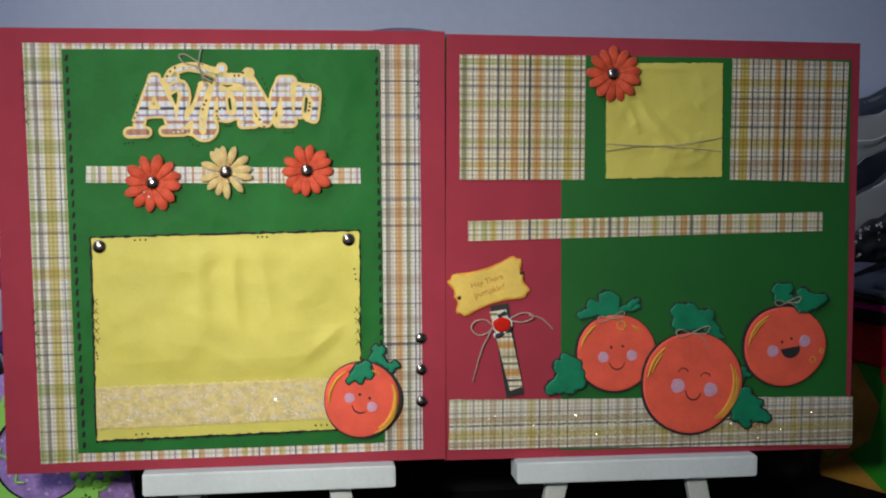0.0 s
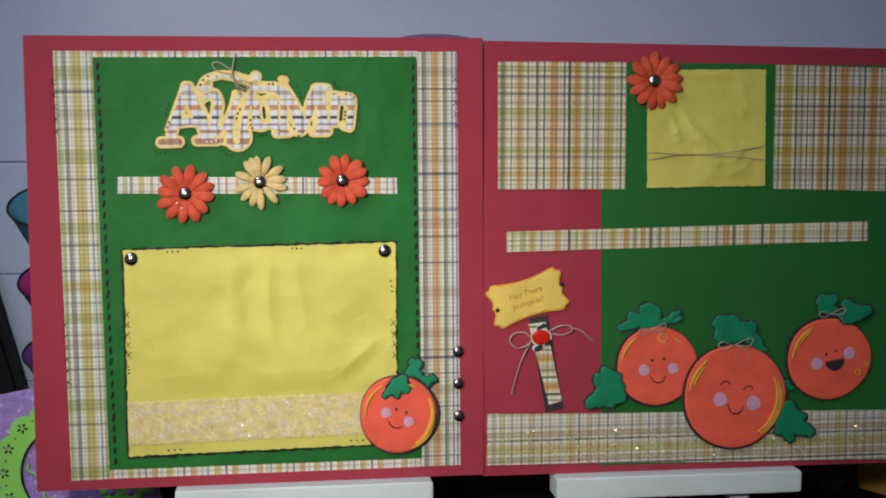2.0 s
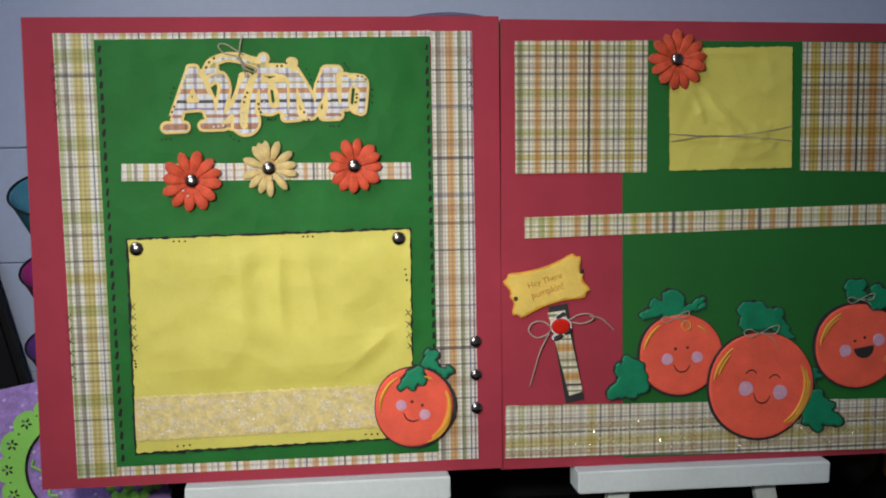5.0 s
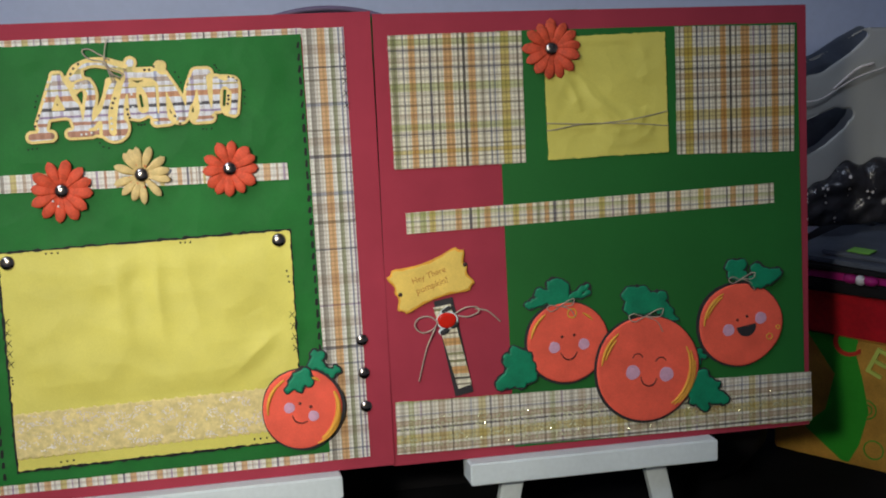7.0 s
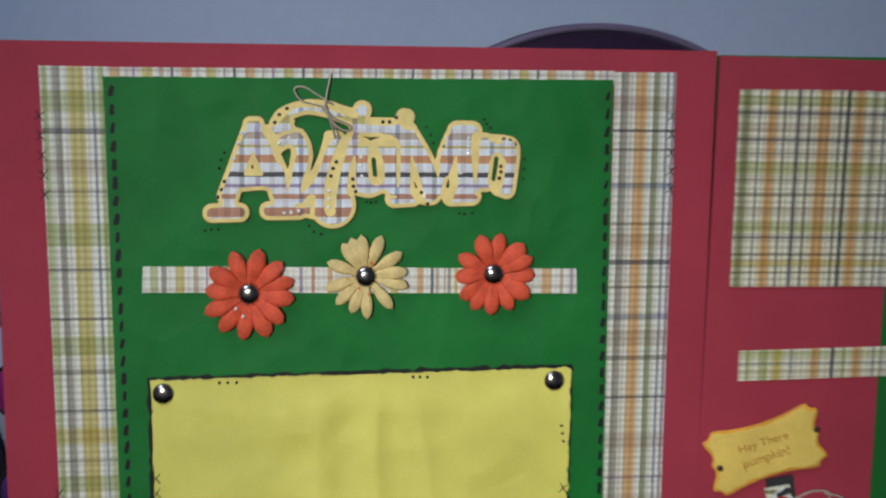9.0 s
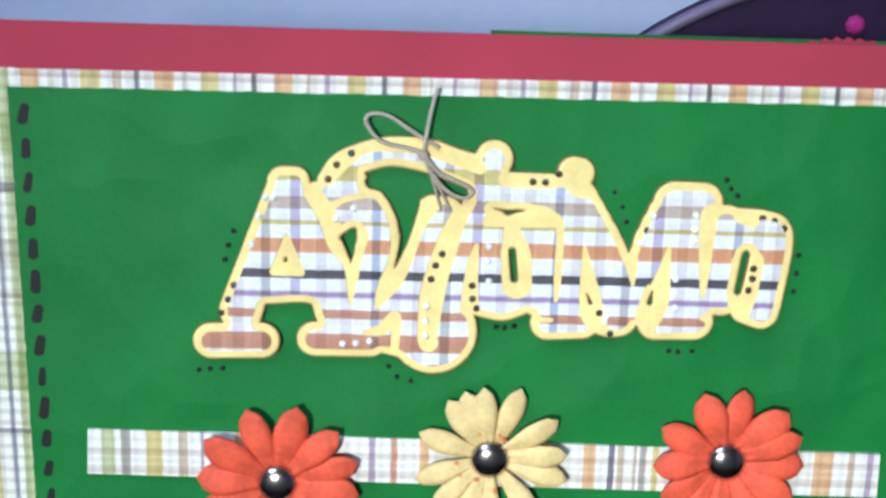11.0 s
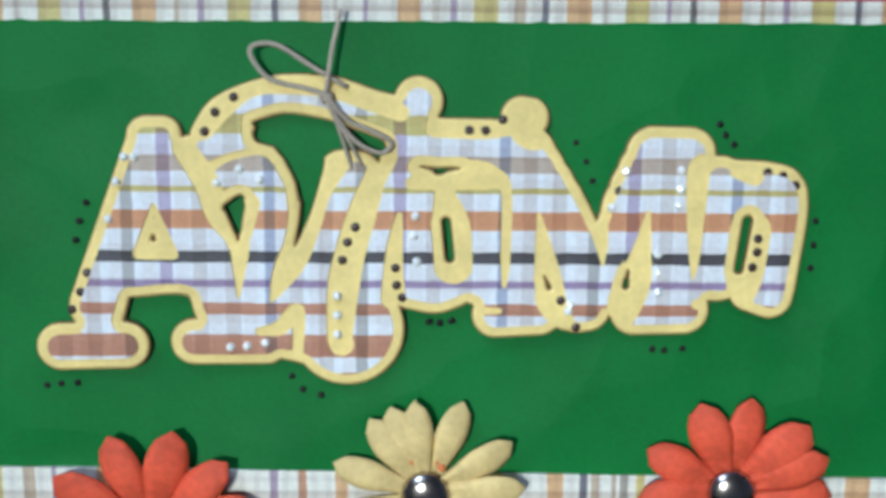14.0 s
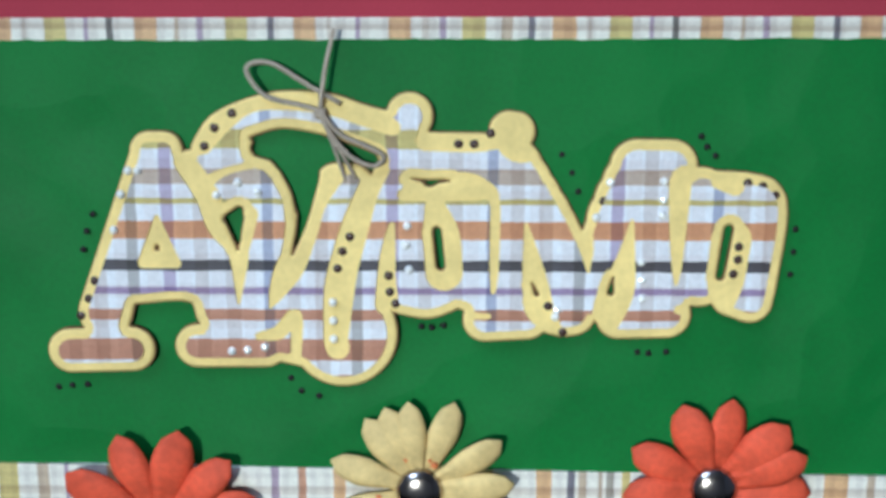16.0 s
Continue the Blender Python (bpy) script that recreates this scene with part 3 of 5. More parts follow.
# ---- structure ----
def structure(name, bm, material, label):
    return tagged(part(name, bm, material), label, "", "", "structure")


WALL_Y = 0.34
structure("table_top", box_bm(-1.1, 1.3, -0.45, WALL_Y - 0.01, -0.03, 0.0, 0.004), M_TABLE, "table top covered with a plain black cloth")
structure("wall_north", box_bm(-1.8, 2.0, WALL_Y + 0.006, WALL_Y + 0.12, -0.75, 1.7), M_GROUT, "pale grout behind painted wall tiles")
structure("wall_west", box_bm(-1.92, -1.8, -2.4, WALL_Y + 0.12, -0.75, 1.7), M_ROOM, "plain painted side wall of the room")
structure("wall_east", box_bm(2.0, 2.12, -2.4, WALL_Y + 0.12, -0.75, 1.7), M_ROOM, "plain painted side wall of the room")
structure("wall_south", box_bm(-1.92, 2.12, -2.52, -2.4, -0.75, 1.7), M_ROOM, "plain painted rear wall of the room")
structure("floor", box_bm(-1.92, 2.12, -2.52, WALL_Y + 0.12, -0.87, -0.75), M_FLOOR, "plain brown floor of the room")
structure("ceiling", box_bm(-1.92, 2.12, -2.52, WALL_Y + 0.12, 1.7, 1.8), M_ROOM, "plain painted ceiling of the room")


# ---- the pages ----
def page(name, matrix, label):
    return empty(name, matrix, label, "scrapbook page", "scrapbook pages on easels")


def cross_marks(first, last, count, h, parent):
    """A row of crossed pen stitches between two places (mm)."""
    model = None
    for k in range(count):
        t = k / (count - 1)
        x, z = first[0] + (last[0] - first[0]) * t, first[1] + (last[1] - first[1]) * t
        if model is None:
            v, f = [], []
            for s in (1, -1):
                b = len(v)
                for a, c in ((-1.9, -2.0), (-1.5, -2.2), (1.9, 2.0), (1.5, 2.2)):
                    v += [(a * s * MM, -0.10 * MM, c * MM), (a * s * MM, 0, c * MM)]
                f += [(b, b + 2, b + 4, b + 6), (b, b + 2, b + 3, b + 1), (b + 2, b + 4, b + 5, b + 3), (b + 4, b + 6, b + 7, b + 5), (b + 6, b, b + 1, b + 7)]
            model = mesh_part("stitch_cross", v, f, M_INK, parent)
            ob = model
        else:
            ob = twin(model, parent, Matrix())
        ob.matrix_basis = Matrix.Translation((x * MM, -h * MM, z * MM)) @ pose(0, 0, 0, 0, random.uniform(-14, 14), 0)


def dash_marks(first, last, count, h, parent):
    """A column of black pen dashes."""
    model = None
    for k in range(count):
        t = k / (count - 1)
        x, z = first[0] + (last[0] - first[0]) * t, first[1] + (last[1] - first[1]) * t
        if model is None:
            model = cutout("stitch_dash", lambda a, b: cones(a, b, [[(-0.15, -1.5, 1.05), (0.2, 1.5, 0.9)]]), -1.8, 1.8, -3, 3, 0.3, 0, 0.1, M_INK, parent)
            ob = model
        else:
            ob = twin(model, parent, Matrix())
        ob.matrix_basis = Matrix.Translation((x * MM, -h * MM, z * MM)) @ pose(0, 0, 0, 0, random.uniform(-9, 9), 0) @ Matrix.Diagonal((random.uniform(0.75, 1.15), 1, random.uniform(0.8, 1.15), 1))


def dot_marks(name, places, h, radius, material, parent):
    model = None
    for x, z in places:
        if model is None:
            model = dome(name, x, z, h, radius, radius * 0.35, material, parent, rings=3, sides=9)
        else:
            twin(model, parent, Matrix.Translation((x * MM, -h * MM, z * MM)))


def brad(x, z, h, parent, radius=5.0, label="shiny domed metal brad", material=None):
    return dome("brad", x, z, h, radius, radius * 0.5, material or M_METAL, parent, label, 8, 24)


def petal_mesh(length, width, inner, lift):
    """A cupped paper petal along +x (mm) with a centre crease, closed below."""
    nl, nw = 9, 6
    top, low = [], []
    for i in range(nl + 1):
        t = i / nl
        r = inner + (length - inner) * t
        u = max(0.0, (t - 0.5) / 0.5)
        w = max(0.15, width * min(1.0, 0.38 + 1.15 * t) * max(0.0, 1 - u ** 2.5) ** 0.52)
        for j in range(nw + 1):
            s = j / nw * 2 - 1
            rise = lift * math.sin(math.pi * 0.62 * t) + 1.2 * (1 - s * s) * math.sin(math.pi * min(1, t * 1.05)) - 0.7 * math.exp(-(s * 4) ** 2) * (1 - t)
            top.append((r * MM, -(1.0 + rise) * MM, s * w * MM))
            low.append((r * MM, -(0.45 + rise) * MM, s * w * MM))
    n = len(top)
    verts, faces = top + low, []
    for i in range(nl):
        for j in range(nw):
            a = i * (nw + 1) + j
            faces.append((a, a + nw + 1, a + nw + 2, a + 1))
            faces.append((n + a, n + a + 1, n + a + nw + 2, n + a + nw + 1))
    rim = [j for j in range(nw + 1)] + [i * (nw + 1) + nw for i in range(1, nl + 1)] + [nl * (nw + 1) + j for j in range(nw - 1, -1, -1)] + [i * (nw + 1) for i in range(nl - 1, 0, -1)]
    for a, b in zip(rim, rim[1:] + rim[:1]):
        faces.append((a, b, n + b, n + a))
    return verts, faces


def flower(x, z, h, radius, angles, material, parent, label, width=3.95, lift=1.8, gems=(), flecks=0):
    centre = dome("flower", x, z, h, 6.0, 2.2, material, parent, label, 4, 16)
    v, f = petal_mesh(radius, width, 3.0, lift)
    model = mesh_part("petal", v, f, material, centre, smooth=True)
    rnd = random.Random(int(x * 10))
    for k, a in enumerate(angles):
        m = pose(0, -rnd.uniform(0, 0.7) * MM, 0, 0, -a, 0) @ pose(0, 0, 0, rnd.uniform(-14, 14), 0, rnd.uniform(-5, 4)) @ Matrix.Diagonal((rnd.uniform(0.94, 1.03), 1, rnd.uniform(0.86, 1.08), 1))
        if k == 0:
            model.matrix_basis = m
        else:
            twin(model, centre, m)
    brad(0, 0, 1.9, centre, 4.6)
    for gx, gz in gems:
        dome("rhinestone", gx, gz, 3.4, 0.8, 0.8, M_GEM, centre, "clear rhinestone", 3, 7, False)
    for k in range(flecks):
        a = 2 * math.pi * k / flecks + rnd.uniform(-0.3, 0.3)
        r = rnd.uniform(5.4, 8.0)
        dome("ink_fleck", r * math.cos(a), r * math.sin(a), 2.3, rnd.uniform(0.4, 0.8), 0.35, M_FLECK, centre, "rust ink fleck", 3, 7)
    return centre


def sprinkle(name, inside, x0, x1, z0, z1, count, h, size, material, parent, label, seed):
    """Many tiny tilted flakes, joined."""
    rnd = random.Random(seed)
    verts, faces = [], []
    while len(faces) < count:
        x, z = rnd.uniform(x0, x1), rnd.uniform(z0, z1)
        if not inside(x, z):
            continue
        r = size * rnd.uniform(0.5, 1.3)
        m = pose(x * MM, -(h + 0.25 + r * 0.4) * MM, z * MM, rnd.uniform(-35, 35), rnd.uniform(0, 90), rnd.uniform(-35, 35))
        b = len(verts)
        verts += [m @ Vector((r * math.cos(a) * MM, 0, r * math.sin(a) * MM)) for a in (0, 1.05, 2.1, 3.14, 4.2, 5.24)]
        faces.append(tuple(range(b, b + 6)))
    return tagged(mesh_part(name, verts, faces, material, parent, label), kind="stuff")


left = page("scrapbook_page", LEFT, "red scrapbook page with green panel, plaid borders and Autumn title")
sheet("base_sheet", [(0, 0), (305, 0), (305.5, 305), (0, 305)], -1.6, 0.0, M_RED, left, "plain red cardstock base")
sheet("plaid_border_side", [(23, 6.5), (49, 7), (46, 294.8), (19, 294.9)], 0.0, 0.35, P_BORDER, left, "white, yellow and grey plaid paper", (4, 30))
sheet("plaid_border_top", [(46, 289), (260, 290), (260, 295.8), (46, 294.7)], 0.0, 0.35, P_EDGE, left, "narrow plaid paper edge", (20, 2))
sheet("plaid_border_bottom", [(49, 7), (260.5, 7.4), (260.5, 15), (49, 15)], 0.0, 0.35, P_EDGE, left, "narrow plaid paper edge", (20, 2))
sheet("plaid_border_orange", [(260.8, 7.6), (288.5, 7.6), (287.5, 295.5), (260.2, 295.3)], 0.0, 0.37, P_BORDER2, left, "white plaid paper with an orange band", (4, 30))
panel = sheet("green_panel", [(48.2, 13.3), (261.4, 13.7), (259.4, 292.0), (44.4, 290.8)], 0.37, 0.8, M_GREEN, left, "creased green paper panel", (110, 140), 0.55, 26, 0.3, 2.0)
dash_marks((47.6, 285), (52.5, 19), 36, 1.05, panel)
dash_marks((257.2, 285), (259.2, 78), 28, 1.05, panel)
cross_marks((18.6, 274.5), (19.8, 242), 5, 0.4, left)
cross_marks((21.5, 113), (22.8, 74), 6, 0.4, left)
cross_marks((286.3, 276.7), (286.8, 244.6), 5, 0.42, left)

# yellow photo mat with inked edge and lace
sheet("inked_edge", [(60.2, 20.6), (244.6, 23.6), (245, 166.8), (59.6, 163.6)], 0.8, 1.7, M_INK, left, "black inked edge", (60, 50), 0, 14, 1.6, 5)
mat_sheet = sheet("photo_mat", [(61.6, 22.4), (243.8, 25.2), (244.0, 165.2), (61.2, 162.4)], 1.7, 2.1, M_YELLOW, left, "creased yellow paper photo mat", (150, 115), 2.3, 20, 0.9, 0.6, calm=0.27)
cross_marks((62.4, 119), (63, 92), 5, 2.3, mat_sheet)
cross_marks((242, 109.5), (243, 87), 4, 2.3, mat_sheet)
dot_marks("pen_dot", [(90, 161), (93.5, 161), (97.3, 161), (173.6, 162.2), (176.6, 162.1), (179.8, 162), (62.6, 83.6), (63, 81.6), (63, 79.4), (240.4, 138.6), (241, 135), (241.5, 131.4),
                      (88, 25.6), (92, 25.8), (96, 26), (212, 28), (216, 28), (220, 28)], 2.3, 0.7, M_INK, mat_sheet)


def lace_field(x, z):
    mid = 44.6 + (x - 60) * 0.014
    half = 14.2 + 0.9 * np.abs(np.sin((x + z * 0.2) * 0.42)) + 0.4 * np.sin(x * 1.7)
    d = np.abs(z - mid) - half
    d = np.maximum(d, 61.4 - x)
    d = np.maximum(d, x - 236)
    return d


lace = cutout("lace_ribbon", lace_field, 60, 237, 28, 64, 0.55, 2.35, 2.6, M_LACE, mat_sheet, "beige openwork lace ribbon with sequins", soft=0.5, low=0.4)
sprinkle("sequin_scatter", lambda x, z: noise.noise((x * 0.11, z * 0.16, 2)) > 0.02, 63, 222, 33, 58, 1300, 2.45, 0.5, M_SEQUIN_GLINT, lace, "iridescent sequins", 4)
for bx, bz in ((66.3, 156.6), (236.6, 159.3)):
    brad(bx, bz, 2.1, mat_sheet, 4.7)
for bx, bz in ((287.6, 88.0), (287.6, 65.4), (287.8, 42.4)):
    brad(bx, bz, 0.4, left, 4.2)

# flower row
sheet("plaid_strip", [(58.4, 200.6), (245.6, 198.6), (245.2, 209.6), (58.9, 211.8)], 0.8, 1.9, P_ROW, left, "narrow plaid paper strip", (30, 2))
flower(103.0, 200.0, 1.9, 19.8, (110, 78, 43, 19, -7, -39, -68, -98, -128, -157, 175, 144), M_PETAL, left, "orange paper flower with two rhinestones", gems=((-5.6, -6.0), (-2.6, -9.4)))
flower(152.7, 207.2, 1.9, 18.3, (97, 71, 37, 9, -15, -53, -88, -113, -137, -162, 160, 125, 110), M_CREAM, left, "cream paper flower with rust flecks", 2.9, gems=((9.5, 2.2),), flecks=13)
flower(208.2, 207.8, 1.9, 18.3, (110, 83, 46, 25, -2, -32, -62, -96, -121, -146, -177, 152), M_PETAL, left, "orange paper flower")

# title
def flowing(chains):
    return [rounded(c, 4) if len(c) > 2 else c for c in chains]


STROKES = flowing(TITLE_A + TITLE_U + TITLE_T + TITLE_U_LOW + TITLE_M + TITLE_N)
CUTS, GAPS = flowing(HOLES), flowing(GAPS_AUT + GAPS_UMN) + COUNTER


def title_mat(x, z):
    return np.maximum(cones(x, z, STROKES), -cones(x, z, CUTS))


def title_front(x, z):
    """The card drawn in by a border all round, less the bare card between letters."""
    d = title_mat(x, z)
    for k in range(14):
        a = math.pi * k / 7
        d = np.maximum(d, title_mat(x + 1.9 * math.cos(a), z + 1.9 * math.sin(a)))
    return np.maximum(d, -cones(x, z, GAPS))


cutout("title_inked_edge", lambda x, z: title_mat(x, z) - 0.22, 80, 226, 222, 292, 0.5, 1.6, 2.6, M_EDGE, left, "brown inked edge of the title")
title = cutout("title_backing", title_mat, 80, 226, 222, 292, 0.4, 1.6, 3.0, M_MAT, left, "yellow die-cut letters reading Autumn with inked edges", soft=0.5, low=0.8)
cutout("title_letters", title_front, 80, 226, 222, 292, 0.4, 3.0, 3.3, P_TITLE, title, "white, purple and rust plaid letters")
for k, (gx, gz) in enumerate(GEMS):
    if k == 0:
        gem = dome("rhinestone", gx, gz, 3.3, 0.85, 0.8, M_GEM, title, "clear rhinestone", 3, 7, False)
    else:
        twin(gem, title, Matrix.Translation((gx * MM, -3.3 * MM, gz * MM)) @ pose(0, 0, 0, 0, k * 37, 0))
dot_marks("ink_dot", BROWN_DOTS, 3.0, 0.85, M_BROWN, title)
dot_marks("pen_dot", PEN_DOTS, 1.45, 0.62, M_INK, panel)
bow = cord("twine_bow", [(138.7, 280.4, 3.7), (132.9, 283.8, 4.5), (127.1, 287.3, 4.5), (123.2, 287.3, 4.5), (122.7, 285.3, 4.5), (125.9, 281.6, 4.5), (131.8, 280.1, 4.5), (135.2, 278.9, 5.0),
                          (138.6, 275, 4.5), (143.5, 272.8, 4.5), (146.3, 271, 4.1), (144.5, 269.3, 4.1), (140.5, 271, 4.5), (137.1, 275, 4.5), (135.2, 278.4, 4.5)], 0.46, M_TWINE, title, "thin jute twine bow")
cord("twine_end", [(135.1, 278.8, 4.5), (136.3, 286.7, 4.9), (137.8, 293.3, 3.5)], 0.42, M_TWINE, bow)
cord("twine_end", [(135.1, 278.3, 4.7), (138.5, 272.4, 4.5), (141.4, 266.6, 2.9)], 0.38, M_TWINE, bow)
cord("twine_end", [(135.6, 278.3, 4.8), (137.5, 272.9, 4.5), (139.6, 266, 2.9)], 0.38, M_TWINE, bow)
dome("twine_knot", 135.3, 278.6, 3.6, 1.3, 1.8, M_TWINE, bow)


# pumpkins
def leaf(name, lobes, x0, x1, z0, z1, h0, parent, label="puffed green leaf"):
    def field(x, z):
        return cones(x, z, lobes) + 0.5 - 0.7 * np.sin(x * 0.62 + 0.4) * np.sin(z * 0.66 + 1.1) - 0.3 * np.sin(x * 1.3) * np.sin(z * 1.4)

    ink = cutout(name, lambda x, z: field(x, z) - 1.0, x0 - 3, x1 + 3, z0 - 3, z1 + 3, 0.7, h0, h0 + 0.8, M_CHAR, parent, label)
    cutout("leaf_face", field, x0 - 2, x1 + 2, z0 - 2, z1 + 2, 0.6, h0 + 0.8, h0 + 1.7, M_LEAF, ink, soft=1.4, low=0.4)
    return ink


def pumpkin(cx, cz, rx, rz, h0, cheeks, eyes, mouth, arcs, parent, label, cheek_r=4.0, closed=False, shout=None, ink_shift=(-0.6, -0.4)):
    back = cutout("pumpkin", disc_field(cx + ink_shift[0], cz + ink_shift[1], rx + 1.0, rz + 1.0, 0.012, 1), cx - rx - 4, cx + rx + 4, cz - rz - 4, cz + rz + 4, 1.0, h0, h0 + 0.9, M_CHAR, parent, label)
    top = h0 + 2.2
    cutout("pumpkin_face", disc_field(cx, cz, rx - 0.3, rz - 0.3, 0.010, 1), cx - rx - 2, cx + rx + 2, cz - rz - 2, cz + rz + 2, 0.8, h0 + 0.9, top, M_CORAL, back, soft=1.6, low=0.55, crumple=0.12)
    for x, z in cheeks:
        cutout("cheek", disc_field(x, z, cheek_r, cheek_r, 0.03, 2), x - 6, x + 6, z - 6, z + 6, 0.5, top - 0.1, top + 0.15, M_LILAC, back, "pale lilac cheek", soft=0.4)
    for e in eyes:
        if closed:
            cord("closed_eye", [(e[0] - 3.8, e[1] - 1.6, top + 0.1), (e[0] - 1.5, e[1] + 0.8, top + 0.1), (e[0] + 1.8, e[1] + 0.8, top + 0.1), (e[0] + 3.8, e[1] - 1.4, top + 0.1)], 0.4, M_SMILE, back)
        else:
            dome("eye", e[0], e[1], top, 1.1, 0.4, M_SMILE, back, rings=3, sides=10)
    if shout:
        cutout("open_mouth", shout, cx - 12, cx + 14, cz - 16, cz + 8, 0.5, top - 0.1, top + 0.2, M_CHAR, back)
    else:
        cord("smile", [(x, z, top + 0.1) for x, z in mouth], 0.45, M_SMILE, back, taper=lambda t: 0.75 + 0.5 * math.sin(math.pi * t))
    for a0, a1, k, r in arcs:
        line = [(cx + rx * k * math.cos(radians(a0 + (a1 - a0) * i / 8)), cz + rz * k * math.sin(radians(a0 + (a1 - a0) * i / 8)), top + 0.05) for i in range(9)]
        cord("glitter_arc", line, r * 2.2, M_GOLD, back, "gold glitter pen arc", taper=lambda t: 0.45 + 0.55 * math.sin(math.pi * t))
    return back


p = pumpkin(244.6, 46.0, 26.6, 27.0, 3.2, [(236, 47.5), (251.7, 40.7)], [(243.2, 49.8), (250.2, 47)], [(237.6, 42.2), (239.5, 38.2), (243.5, 36.5), (247.6, 37.4)],
            [(118, 185, 0.86, 0.6), (300, 385, 0.90, 0.9), (290, 350, 0.96, 0.6), (55, 75, 0.82, 0.5)], left, "smiling coral pumpkin die-cut with gold arcs", 3.6, ink_shift=(0.7, -0.3))
leaf("leaf", [[(236, 60.5, 2.5), (243, 66, 5.5)], [(243, 60.5, 3), (246, 68, 5.5)], [(250, 64, 3.5), (247, 70, 4.5)]], 228, 260, 52, 80, 5.4, p)
leaf("leaf", [[(254, 75, 4.5), (258, 80, 4.2)], [(255, 82, 3), (258, 74, 4)]], 246, 268, 66, 88, 2.6, p)
leaf("leaf", [[(262, 70, 2.6), (270, 69, 2.4)], [(266, 66, 2), (268, 72, 1.6)]], 256, 276, 60, 78, 2.6, p)

right = page("scrapbook_page", RIGHT, "red and green scrapbook page with plaid squares and smiling pumpkins")
sheet("base_sheet", [(-2.4, 0), (306, 0), (304.5, 302.6), (-2.4, 304.6)], -1.6, 0.0, M_RED, right, "plain red cardstock base")
sheet("green_panel", [(83, 5), (302.6, 4), (297.4, 290.4), (80, 291)], 0.0, 0.35, M_GREEN_CARD, right, "smooth green cardstock panel", (40, 40), 0.05, 12, 0.1, 1)
sheet("plaid_square", [(7.3, 202.6), (97.8, 202.5), (97.6, 290.8), (6.8, 290.4)], 0.5, 1.0, P_SQUARE, right, "plaid paper square", (20, 20), 0.1, 20, 0.4)
sheet("plaid_square", [(206.7, 202.5), (294.5, 200.6), (295.4, 288.8), (206.6, 290.2)], 0.5, 1.0, P_SQUARE2, right, "plaid paper square with a dark line", (20, 20), 0.1, 20, 0.4)
card = sheet("photo_mat", [(113.6, 203.4), (200.4, 204.6), (198.9, 287), (112.6, 285.6)], 0.5, 1.5, M_YELLOW, right, "crumpled yellow paper square", (90, 90), 2.2, 40, 0.6, 7)
cord("thread", [(112.6, 228.4, 1.6), (118, 228, 4.1), (146, 226.6, 4.5), (172, 228.4, 4.5), (194, 232, 4.1), (200.4, 233.4, 1.6)], 0.34, M_TWINE, card, "thin brown thread")
cord("thread", [(112.8, 223.2, 1.6), (118, 223.8, 4.1), (140, 226.8, 4.6), (172, 225.6, 4.4), (194, 223.4, 4.1), (200.8, 222.8, 1.6)], 0.34, M_TWINE, card, "thin brown thread")
flower(117.6, 278.0, 1.2, 20.4, (117, 90, 60, 33, 8, -18, -44, -72, -100, -126, -153, 178, 146), M_PETAL, right, "orange paper flower")
sheet("plaid_strip", [(13.8, 158.9), (279.1, 164.6), (278.7, 178.8), (13.6, 173)], 0.5, 0.95, P_STRIP, right, "long narrow plaid paper strip", (30, 2))
wide = sheet("plaid_band", [(0.3, 8.0), (307.6, 3.0), (307.0, 39.6), (0.5, 44.6)], 0.5, 1.1, P_WIDE, right, "wide plaid paper band with glitter lace", (50, 6), 0.1, 20, 0.5)
sprinkle("glitter", lambda x, z: 12 < z + x * 0.018 < 34 and noise.noise((x * 0.09, z * 0.12, 1)) > -0.3, 3, 304, 6, 38, 2400, 1.2, 0.55, M_GLITTER, wide, "gold and green glitter flakes", 8)

# tag on a stick
ANG = radians(16.5)


def tag_field(x, z):
    a, b = (x - 28.6) * math.cos(ANG) + (z - 126.6) * math.sin(ANG), -(x - 28.6) * math.sin(ANG) + (z - 126.6) * math.cos(ANG)
    qx, qz = np.abs(a), np.abs(b)
    d = np.maximum(qx - 26.4 + 1.4 * np.sin(np.clip(qz, 0, 14) * 0.42) , qz - 15.6 + 2.6 * np.clip(1 - (qx / 20) ** 2, 0, 1))
    return np.maximum(d, -(np.hypot(qx - 27.5, qz - 16.5) - 4.2))


stick = sheet("stick_backing", [(42.4, 45), (55, 47.4), (43, 114), (30, 112)], 0.5, 1.3, M_CHAR, right, "dark inked card stick", (2, 10))
sheet("plaid_stick", [(44.6, 50.2), (54, 53), (41.4, 109.6), (29.4, 107.8)], 1.3, 1.7, P_STICK, stick, "plaid paper strip", (2, 10))
tag = cutout("tag", lambda x, z: tag_field(x, z) + 1.3 + 0.5 * np.sin(x * 0.5) * np.sin(z * 0.6), -2, 60, 100, 153, 0.6, 2.3, 2.55, M_TAG, right, "amber card tag with stamped words", soft=0.5, low=0.8)
cutout("tag_inked_edge", tag_field, -2, 60, 100, 153, 0.6, 1.7, 2.3, M_AMBER, tag, "orange inked edge", soft=0.4, low=0.8)
TILT = pose(0, 0, 0, 0, -17, 0) @ pose(0, 0, 0, 90, 0, 0)
lettering("stamped_words", "Hey There", 0.0056, Matrix.Translation((27.6 * MM, -2.55 * MM, 128.6 * MM)) @ TILT, M_RUST, tag, "rust stamped words")
lettering("stamped_words", "pumpkin!", 0.0062, Matrix.Translation((29.6 * MM, -2.55 * MM, 121.4 * MM)) @ TILT, M_RUST, tag, "rust stamped words")
